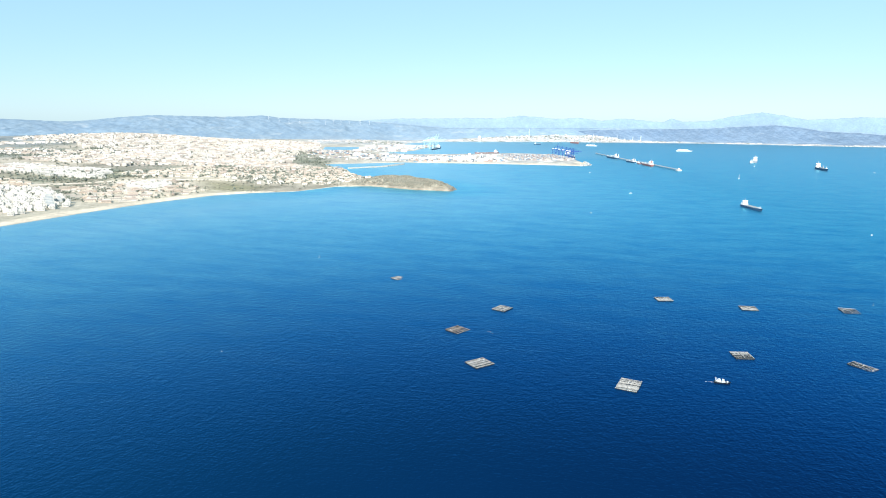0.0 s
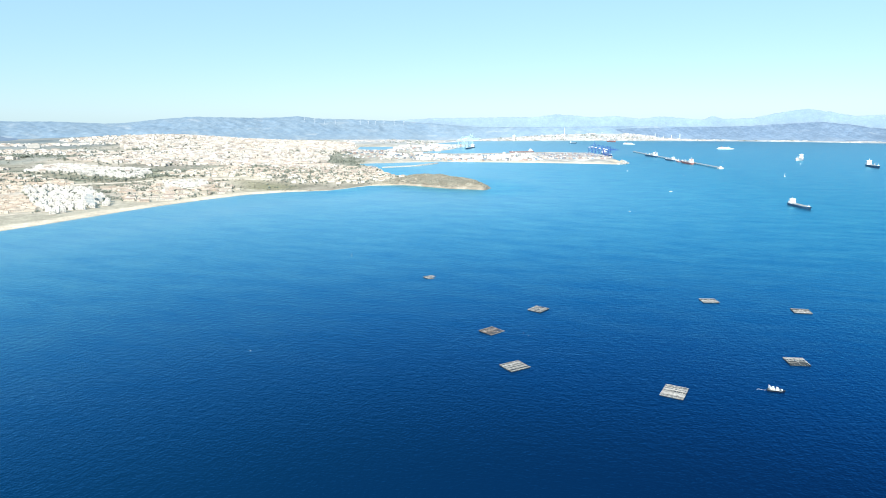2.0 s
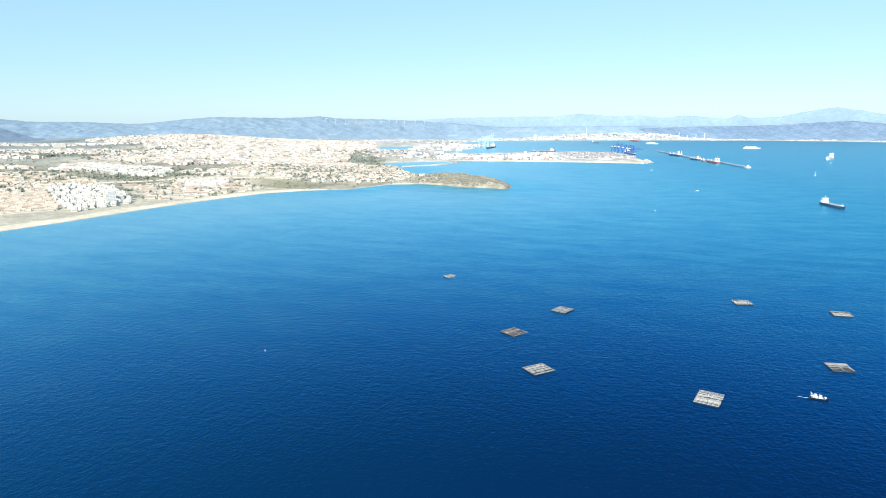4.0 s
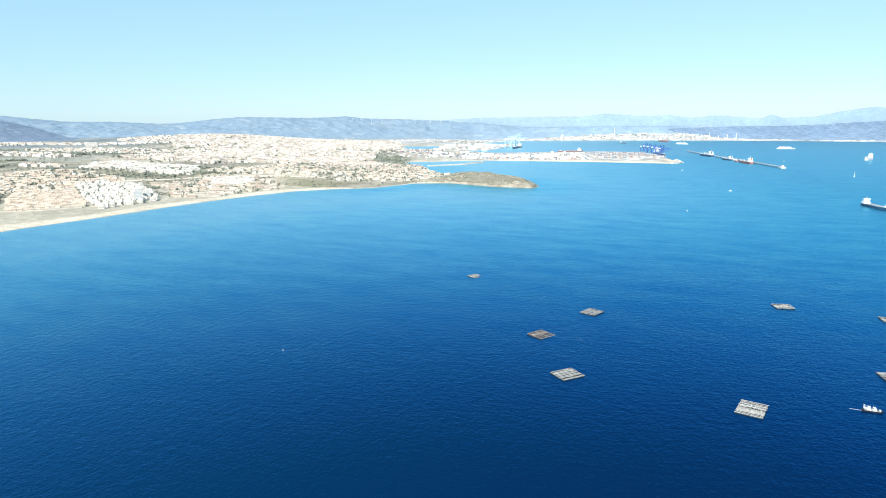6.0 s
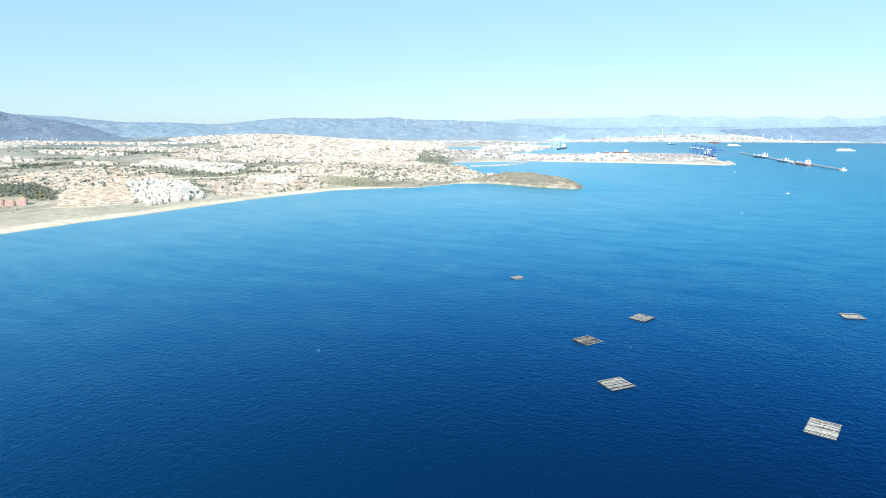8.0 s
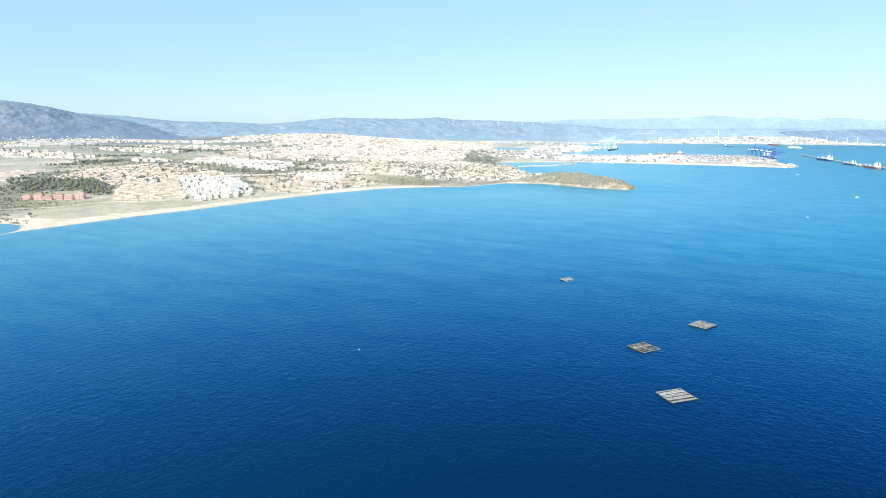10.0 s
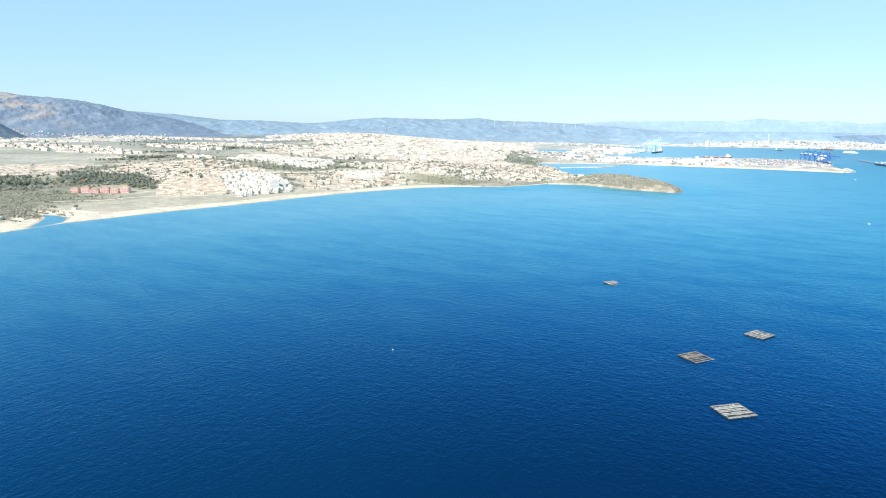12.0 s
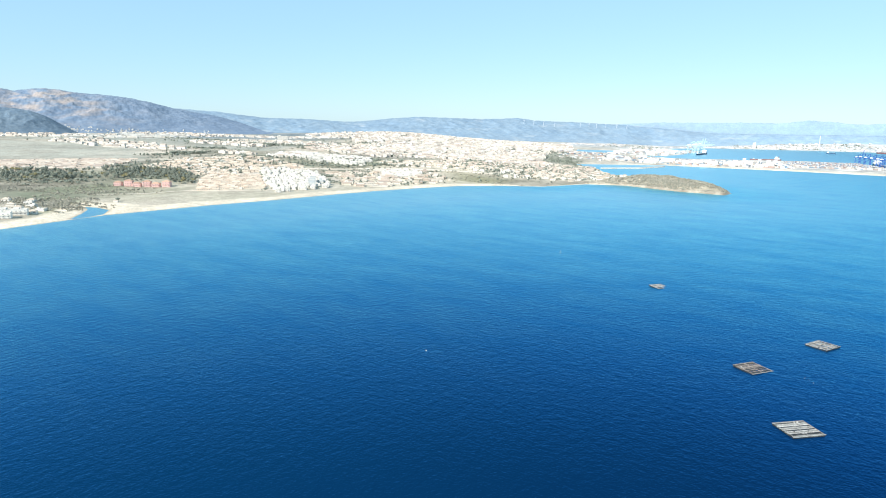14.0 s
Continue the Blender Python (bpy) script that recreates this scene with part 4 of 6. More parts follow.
# ---- trees and scrub ----
def zone_trees(label, name, step, keep, high, seed):
    where, rng = plots(name, step, step, 15, seed, keep, 0.5, 6)
    at = np.array([w[:3] for w in where])
    h = high * rng.uniform(0.6, 1.4, len(at))
    c = np.repeat(at + np.c_[0 * h, 0 * h, h * 0.55], 4, 0) + rng.normal(0, 0.25, (len(at) * 4, 3)) * np.repeat(h, 4)[:, None]
    v, f = clumps(rng, c, np.repeat(h, 4) * 0.34 * rng.uniform(0.6, 1.3, len(c)))
    tagged(mesh_object("street_trees", v, f, FOLIAGE), label, "trees", kind="stuff")



G = (1 + 5 ** 0.5) / 2
BALL = np.array([(-1, G, 0), (1, G, 0), (-1, -G, 0), (1, -G, 0), (0, -1, G), (0, 1, G), (0, -1, -G), (0, 1, -G), (G, 0, -1), (G, 0, 1), (-G, 0, -1), (-G, 0, 1)]) / 1.9
BALL_FACES = np.array([(0, 11, 5), (0, 5, 1), (0, 1, 7), (0, 7, 10), (0, 10, 11), (1, 5, 9), (5, 11, 4), (11, 10, 2), (10, 7, 6), (7, 1, 8), (3, 9, 4), (3, 4, 2), (3, 2, 6), (3, 6, 8), (3, 8, 9), (4, 9, 5), (2, 4, 11),
                       (6, 2, 10), (8, 6, 7), (9, 8, 1)])


def clumps(rng, centres, radii):
    """Ragged leaf clumps, one about each centre."""
    n = len(centres)
    v = centres[:, None] + BALL[None] * radii[:, None, None] * rng.uniform(0.55, 1.35, (n, 12, 1)) * np.array([1, 1, 0.8])
    f = (np.arange(n) * 12)[:, None, None] + BALL_FACES[None]
    return v.reshape(-1, 3), f.reshape(-1, 3)


def leaf_cloud(rng, count, spread, size):
    """A lumpy crown of leaf clumps with loose sprays of leaves about them."""
    lumps = rng.normal(0, 0.5, (6, 3)) * spread
    c = lumps[rng.integers(6, size=count)] + rng.normal(0, 0.3, (count, 3)) * spread
    v, f = clumps(rng, c, rng.uniform(0.7, 1.3, count) * size)
    k = count * 5
    e = c[rng.integers(count, size=k)] + rng.normal(0, 1.0, (k, 3)) * size
    t = (e[:, None] + rng.normal(0, 0.3, (k, 3, 3))).reshape(-1, 3)
    return np.r_[v, t], np.r_[f, len(v) + np.arange(k * 3).reshape(-1, 3)]


def tree(name, label, seed, high, wide, group="", mat=None):
    ob = thing(name, 0, 0, 0, 0, label, "tree", group)
    rng = np.random.default_rng(seed)
    p = Pile()
    p.tube((0, 0, -0.4), (0.1, 0.1, high * 0.5), 0.28, 7, 0.16)
    for k in range(4):
        a = k * 1.7 + seed
        p.tube((0.05, 0.05, high * 0.35), (math.cos(a) * wide * 0.3, math.sin(a) * wide * 0.3, high * 0.62), 0.13, 5, 0.06)
    p.build("trunk", BARK, ob)
    v, f = leaf_cloud(rng, 26, np.array([wide * 0.42, wide * 0.42, high * 0.26]), wide * 0.14)
    v[:, 2] = np.maximum(v[:, 2] + high * 0.66, high * 0.2)
    mesh_object("crown", v, f, mat or FOLIAGE, ob)
    return ob


def growth():
    rng = np.random.default_rng(41)
    kinds = [tree("tree", "broad dark green tree in the coastal grove", 1, 8, 9, "grove trees"), tree("tree", "tall olive-green pine in the coastal grove", 2, 10, 8, "grove trees"),
             tree("tree", "yellowing poplar at the edge of the grove", 3, 10, 7, "grove trees", YELLOWING)]
    kinds = kinds[:1] * 4 + kinds[1:2] * 4 + kinds[2:]
    where = []
    for name, step, keep, seed in (("grove", 10, 0.85, 51), ("band", 12, 0.75, 52)):
        got, _ = plots(name, step, step, 10, seed, keep)
        where += got
    # open lawn in front of the rose-red flats
    for cx, cy in ((-944, 897), (-914, 908), (-884, 922)):
        where = [w for w in where if not ((w[0] - cx) * 0.74 - (w[1] - cy) * 0.67 > -9 and abs((w[0] - cx) * 0.67 + (w[1] - cy) * 0.74) < 24)]
    settle(kinds, where[:260], rng)
    lone = tree("tree", "lone rounded dark tree behind the beach", 7, 6.5, 7.5)
    lone.matrix_basis = pose(-795, 757, height_at(-795, 757))
    # joined far trees and bushes
    for name, label, spots, high, leaves, size, seed in (
            ("far_trees", "dark tree clumps between houses and fields", 8000, 3.6, 3, 0.36, 61), ("scrub_bushes", "low olive scrub over dry slopes", 10500, 1.7, 2, 0.5, 62)):
        r = np.random.default_rng(seed)
        xs, ys = [], []
        spans = [(-900, 1900, 420, 500, 2), (-1300, 1700, 500, 400, 2), (-1900, 1900, 700, 500, 2), (-420, 1650, 240, 230, 2), (-1500, 2800, 700, 700, 1), (-700, 1400, 320, 130, 2), (-560, 2290, 140, 120, 1),
                 (-850, 1420, 120, 60, 3), (-950, 1220, 160, 140, 2), (-1150, 2600, 420, 700, 14), (-430, 1680, 170, 170, 8), (-800, 1120, 90, 110, 2), (-1020, 1200, 110, 110, 3), (-1000, 1060, 110, 60, 4), (-1120, 900, 100, 60, 3), (-880, 1990, 140, 40, 2)] if seed == 61 else \
                [(-90, 1450, 110, 70, 12), (-110, 1440, 70, 40, 6), (-40, 1420, 60, 45, 6), (-450, 1360, 150, 60, 1), (-860, 690, 60, 50, 3), (-820, 680, 50, 40, 3), (-950, 820, 90, 80, 2), (-1100, 850, 160, 90, 2), (-1500, 1250, 400, 200, 2), (-700, 1330, 200, 120, 1), (-1300, 1500, 300, 200, 2)]
        total = sum(s[4] for s in spans)
        for cx, cy, rx, ry, w in spans:
            n = int(spots * w / total)
            clump = r.normal(0, 1, (max(n // 7, 1), 2)) * 0.6
            pick = clump[r.integers(len(clump), size=n)] + r.normal(0, 0.09, (n, 2))
            xs.append(cx + pick[:, 0] * rx)
            ys.append(cy + pick[:, 1] * ry)
        if seed == 62:
            xs.append(r.uniform(-230, 30, 1700))
            ys.append(r.uniform(1350, 1560, 1700))
        x, y = np.concatenate(xs), np.concatenate(ys)
        ok = shore(x, y) > (15 if seed == 61 else 3)
        for other in ("field", "terrace") if seed == 61 else ("field", "terrace", "east"):
            ok &= ~inside(ZONES[other], x, y)
        x, y = x[ok], y[ok]
        z = ground_height(x, y)
        h = high * r.uniform(0.6, 1.5, len(x))
        c = np.repeat(np.c_[x, y, z + h * 0.45], leaves, 0) + r.normal(0, 0.3, (len(x) * leaves, 3)) * np.repeat(np.c_[h, h, h * 0.6], leaves, 0)
        v, f = clumps(r, c, np.repeat(h, leaves) * size * r.uniform(0.6, 1.3, len(c)))
        tagged(mesh_object(name, v, f, FOLIAGE if seed == 61 else SCRUB), label, "trees" if seed == 61 else "scrub", kind="stuff")


YELLOWING = material("yellowing_foliage", (0.25, 0.22, 0.11), rough=0.9, vary=0.3, scale=0.08, per_island=0.3)
zone_list = (("dark green trees along the city streets", "city", 26, 0.35, 4.5, 101), ("garden trees between the villas", "east", 12, 0.55, 4.4, 102), ("dense dark trees of the harbour park", "park", 17, 0.5, 5.5, 103),
             ("green roadside trees and shrubs", "green", 15, 0.6, 4.5, 104), ("garden trees on the hill", "hill", 17, 0.4, 3.6, 105), ("trees between the white flats", "tower", 15, 0.4, 4.0, 106))


def tree_belts():
    """Hedges and rows of trees along streets and field edges: ends, depth, number, height."""
    r = np.random.default_rng(111)
    c, s = [], []
    near_rows = [(-878, 1822, -765, 1856, 26, 100, 5.0), (-640, 1770, -585, 1790, 16, 26, 4.5), (-651, 2459, -517, 2565, 26, 55, 6.0), (-611, 2264, -544, 2286, 20, 30, 5.5),
            (-485, 2205, -420, 2225, 22, 30, 6.0), (-1000, 1279, -745, 1382, 34, 190, 3.4), (-881, 1227, -831, 1247, 8, 26, 3.4), (-800, 1198, -758, 1210, 8, 26, 4.0),
            (-742, 1200, -713, 1212, 6, 18, 3.6), (-815, 1050, -800, 1100, 5, 14, 3.4), (-1519, 2252, -1333, 2332, 30, 46, 6.0), (-1209, 1791, -1067, 1866, 40, 110, 4.6),
            (-910, 1887, -776, 1867, 16, 110, 5.5), (-859, 2159, -848, 2269, 14, 40, 5.5), (-643, 1803, -591, 1801, 12, 40, 5.0), (-574, 1996, -505, 2007, 14, 60, 5.0), (-789, 1446, -764, 1471, 9, 26, 4.5),
            (-1355, 1401, -1300, 1480, 22, 120, 5.5), (-1302, 1524, -1250, 1570, 16, 50, 4.5), (-1361, 1814, -1344, 1851, 14, 26, 5.0), (-1375, 1308, -1290, 1400, 18, 60, 4.5), (-1507, 1549, -1380, 1640, 22, 90, 4.5),
            (-730, 1409, -634, 1422, 14, 80, 3.8), (-800, 1290, -560, 1398, 5, 110, 3.0)]
    far_rows = [(-1700, 1750, -1250, 1900, 70, 170, 4.5), (-1600, 2050, -1250, 2150, 60, 120, 5.0), (-2200, 1950, -1700, 2150, 80, 150, 5.0), (-1250, 1560, -1050, 1330, 20, 60, 3.6),
            (-964, 2641, -900, 2690, 20, 24, 6.5), (-1300, 2600, -1150, 2650, 18, 34, 6.0), (-705, 955, -702, 1001, 4, 10, 2.6), (-560, 1760, -500, 1780, 12, 18, 4.0),
            (-1480, 3650, -1250, 3720, 20, 40, 7.0), (-1100, 2150, -760, 2290, 22, 120, 4.5), (-1350, 2420, -900, 2560, 22, 130, 5.0), (-1500, 2900, -850, 3080, 14, 90, 6.0)]
    for x0, y0, x1, y1, deep, count, high in near_rows + far_rows:
        f = r.random(count)
        x, y = x0 + (x1 - x0) * f + r.normal(0, deep * 0.35, count), y0 + (y1 - y0) * f + r.normal(0, deep * 0.35, count)
        h = high * r.uniform(0.6, 1.35, count)
        at = np.c_[x, y, ground_height(x, y) + h * 0.5]
        c.append(np.repeat(at, 4, 0) + r.normal(0, 0.28, (count * 4, 3)) * np.repeat(h, 4)[:, None])
        s.append(np.repeat(h, 4) * 0.36 * r.uniform(0.6, 1.3, count * 4))
    for x0, x1, y0, deep, count in ((150, 950, 4690, 45, 170), (950, 1500, 4650, 50, 150), (1500, 2100, 4460, 60, 90), (2000, 2700, 4080, 80, 90), (-600, -250, 4150, 120, 160)):
        x = r.uniform(x0, x1, count)
        y = y0 - np.clip(x - 1500, 0, None) * 0.35 * (x0 >= 1500) + r.normal(0, deep, count)
        ok = (shore(x, y) > 8) & (np.hypot(x, y) < 4880)
        x, y = x[ok], y[ok]
        h = r.uniform(3, 7, len(x))
        c.append(np.repeat(np.c_[x, y, ground_height(x, y) + h * 0.4], 3, 0) + r.normal(0, 0.5, (len(x) * 3, 3)) * np.repeat(h, 3)[:, None] * np.array([1, 1, 0.2]))
        s.append(np.repeat(h, 3) * 0.5)
    v, f = clumps(r, np.concatenate(c), np.concatenate(s))
    tagged(mesh_object("tree_rows", v, f, FOLIAGE), "grey-green rows of trees along streets and field edges", "trees", kind="stuff")


def city_hedges():
    """Short rows of street trees through the city and the villa quarter."""
    r = np.random.default_rng(112)
    c, k = [], []
    for name, rows, long in (("city", 190, 80), ("east", 60, 45), ("rows", 16, 50), ("soil", 34, 40), ("hill", 26, 40), ("tower", 14, 26), ("ridge", 14, 40)):
        ring = ZONES[name]
        low, top = ring.min(0), ring.max(0)
        for _ in range(rows):
            x0, y0 = r.uniform(low, top)
            a, span = radians(24 + r.normal(0, 9)), long * r.uniform(0.4, 1.6)
            n = int(span / 3.4)
            u = r.uniform(-0.5, 0.5, n) * span
            x, y = x0 + u * math.cos(a) + r.normal(0, 2.2, n), y0 + u * math.sin(a) + r.normal(0, 2.2, n)
            ok = inside(ring, x, y)
            x, y = x[ok], y[ok]
            h = r.uniform(2.4, 5.0, len(x)) * (1.25 if name == "city" else 0.85)
            at = np.c_[x, y, ground_height(x, y) + h * 0.55]
            c.append(np.repeat(at, 3, 0) + r.normal(0, 0.28, (len(x) * 3, 3)) * np.repeat(h, 3)[:, None])
            k.append(np.repeat(h, 3) * 0.38 * r.uniform(0.6, 1.3, len(x) * 3))
    v, f = clumps(r, np.concatenate(c), np.concatenate(k))
    tagged(mesh_object("street_trees", v, f, FOLIAGE), "dark green rows of street trees between the houses", "trees", kind="stuff")


tree_belts()
city_hedges()
REST = villas()
seafront()
town(REST)
growth()
for row in zone_list:
    zone_trees(*row)

# ---- mussel rafts ----
def raft(x, y, turn, long, wide, label, seed, wet=0.0, gaps=0.0, boxes=0, sunk=0.0, dry=None, edge=None):
    """Long timbers over cross beams on floats. wet: share of the deck awash and dark; gaps: share of timbers missing; sunk: tilt in degrees."""
    rng = np.random.default_rng(seed)
    ob = thing("mussel_raft", x, y, 0, turn, label, "raft", "mussel rafts in the bay")
    ob.matrix_basis = pose(x, y, -0.42 - 0.07 * sunk, sunk, sunk * 0.6, turn)
    for k in range(4):
        p = Pile()
        v = (k / 3 - 0.5) * (wide - 1.2)
        p.tube((-long / 2 + 0.8, v, 0.15), (long / 2 - 0.8, v, 0.15), 0.55, 10)
        p.build("float", WET_WOOD, ob)
    for k in range(13):
        p = Pile()
        u = (k / 12 - 0.5) * (long - 0.6)
        z = 1.14 if k in (0, 6, 12) else 0.8
        p.beam((u, -wide / 2, z), (u + rng.normal(0, 0.15), wide / 2, z), rng.uniform(0.16, 0.32), 0.14)
        p.build("cross_beam", BLEACHED if rng.random() < 0.35 and not dry else dry or WOOD, ob)
    count = int(wide / 0.68)
    for k in range(count):
        if rng.random() < gaps:
            continue
        v = (k / (count - 1) - 0.5) * (wide - 0.3)
        soaked = k / count < wet if wet >= 0 else k / count > 1 + wet
        w = rng.uniform(0.2, 0.44)
        a, b = rng.uniform(-0.3, 0.2), rng.uniform(-0.2, 0.3)
        p = Pile()
        if rng.random() < 0.5:
            cut = rng.uniform(-0.3, 0.3) * long
            p.beam((-long / 2 + a, v, 1.0), (cut, v + rng.normal(0, 0.05), 1.0), w, 0.16)
            if rng.random() > gaps + 0.15:
                p.beam((cut + 0.25, v, 1.02), (long / 2 + b, v + rng.normal(0, 0.05), 1.02), w, 0.16)
        else:
            p.beam((-long / 2 + a, v, 1.0), (long / 2 + b, v + rng.normal(0, 0.06), 1.0), w, 0.16)
        p.build("timber", WET_WOOD if soaked and rng.random() < 0.75 else (WET_WOOD if k % 4 == 3 and rng.random() < 0.7 else dry or (BLEACHED if k % 2 == 0 else WOOD)), ob)
    for u, v, s in ((0, -wide / 2, long), (0, wide / 2, long)):
        p = Pile()
        p.beam((-s / 2 - 0.2, v, 1.12), (s / 2 + 0.2, v, 1.12), 0.22, 0.18)
        p.build("edge_beam", edge or WOOD if wet < 0.4 or v > 0 else WET_WOOD, ob)
    # dark beams added all round to stand for the shade below the deck edge
    for a, b in (((-1, -1), (1, -1)), ((1, -1), (1, 1)), ((1, 1), (-1, 1)), ((-1, 1), (-1, -1))):
        p = Pile()
        p.beam((a[0] * (long / 2 - 0.1), a[1] * (wide / 2 - 0.1), 0.62), (b[0] * (long / 2 - 0.1), b[1] * (wide / 2 - 0.1), 0.5), 0.2, 0.4)
        p.build("side_beam", WET_WOOD, ob)
    for k in range(boxes):
        p = Pile()
        u, v = rng.uniform(-0.42, 0.42) * long, rng.uniform(-0.1, 0.42) * wide
        p.box(u, v, 1.1, rng.uniform(0.4, 0.9), rng.uniform(0.3, 0.6), rng.uniform(0.2, 0.45), rng.uniform(0, 3), taper=0.9)
        p.build("crate", BLEACHED, ob)
    for k in range(14):
        p = Pile()
        u, v = rng.uniform(-0.46, 0.46) * long, rng.uniform(-0.46, 0.46) * wide
        p.box(u, v, 0.9, rng.uniform(0.3, 0.9), rng.uniform(0.2, 0.5), rng.uniform(0.15, 0.35), rng.uniform(0, 3), taper=0.8)
        p.build("rope_coil", WET_WOOD if k % 3 else BLEACHED, ob)
    return ob


raft(-43.2, 590, 52, 12.0, 9.5, "timber mussel raft with one corner sunk, far from the others", 1, wet=0.3, gaps=0.1, boxes=2, sunk=5.0)
raft(48.5, 490, 53, 13.5, 11.5, "grey timber mussel raft with a white crate on deck", 2, wet=0.05, gaps=0.12, boxes=3)
raft(10.8, 437, 46, 13.8, 11.8, "brown timber mussel raft awash along one side", 3, wet=0.3, gaps=0.08, boxes=1, sunk=2.4, dry=BROWN_WOOD)
raft(23.3, 372.5, 33, 14.0, 12.0, "bleached timber mussel raft with missing planks and a dark wet edge", 4, wet=0.22, gaps=0.1, boxes=4)
raft(107.8, 339.5, -28, 12.0, 15.8, "pale bleached timber mussel raft with close-laid planks", 5, wet=0.0, gaps=0.1, boxes=4)
raft(189.6, 518.8, 2, 12.6, 10.6, "timber mussel raft with pale boards piled on deck", 6, wet=-0.45, gaps=0.2, boxes=6, edge=BLEACHED)
raft(250.0, 492.6, -10, 12.8, 10.4, "timber mussel raft with dark nets heaped on the back", 7, wet=-0.6, gaps=0.3, boxes=5, edge=BLEACHED)
raft(328.4, 486, -12, 12.5, 12.5, "half-sunken timber mussel raft with a dark wet middle", 8, wet=0.75, gaps=0.6, boxes=2, sunk=2.0, edge=BLEACHED)
raft(195.4, 387, -4, 11.6, 11.8, "timber mussel raft with dark wet planks along the near side", 9, wet=0.5, gaps=0.25, boxes=4)
raft(262.1, 368.5, -62, 15, 7.0, "broken half-sunken mussel raft with an open dark middle", 10, wet=1.0, gaps=0.8, boxes=2, sunk=2.0, edge=BLEACHED)


# ---- vessels ----
def hull_mesh(length, beam, depth, bow=0.22, stern=0.08, sheer=0.12):
    """A ship's hull: stations from stern to bow, closed by a deck. The keel runs along x."""
    stations, ring = 13, 7
    v, f = [], []
    for i in range(stations):
        s = i / (stations - 1)
        u = (s - 0.5) * length
        w = beam / 2 * min(1.0, (s / stern) ** 0.5 if s < stern else 1.0, ((1 - s) / bow) ** 0.6 if s > 1 - bow else 1.0)
        w = max(w, beam * (0.30 if s < 0.01 else 0.015))
        top = depth * (1 + sheer * max(0, (s - 0.75) / 0.25) ** 2 * 3)
        rake = 0.06 * length * max(0, (s - 0.8) / 0.2)
        for j in range(ring):
            a = j / (ring - 1) * 2 - 1
            low = abs(a) < 0.7
            z = -depth * 0.25 if low else top * (abs(a) - 0.7) / 0.3 - depth * 0.25 * (1 - (abs(a) - 0.7) / 0.3)
            k = a / 0.7 * 0.85 if low else math.copysign(0.85 + 0.15 * (abs(a) - 0.7) / 0.3, a)
            v.append((u + rake * max(0, (z / top)), w * k, z))
    for i in range(stations - 1):
        for j in range(ring - 1):
            a = i * ring + j
            f.append((a, a + 1, a + ring + 1, a + ring))
    for i in range(stations - 1):
        f.append((i * ring, i * ring + ring, i * ring + 2 * ring - 1, i * ring + ring - 1))
    f += [tuple(range(ring)), tuple(range((stations - 1) * ring, stations * ring))[::-1]]
    return v, f


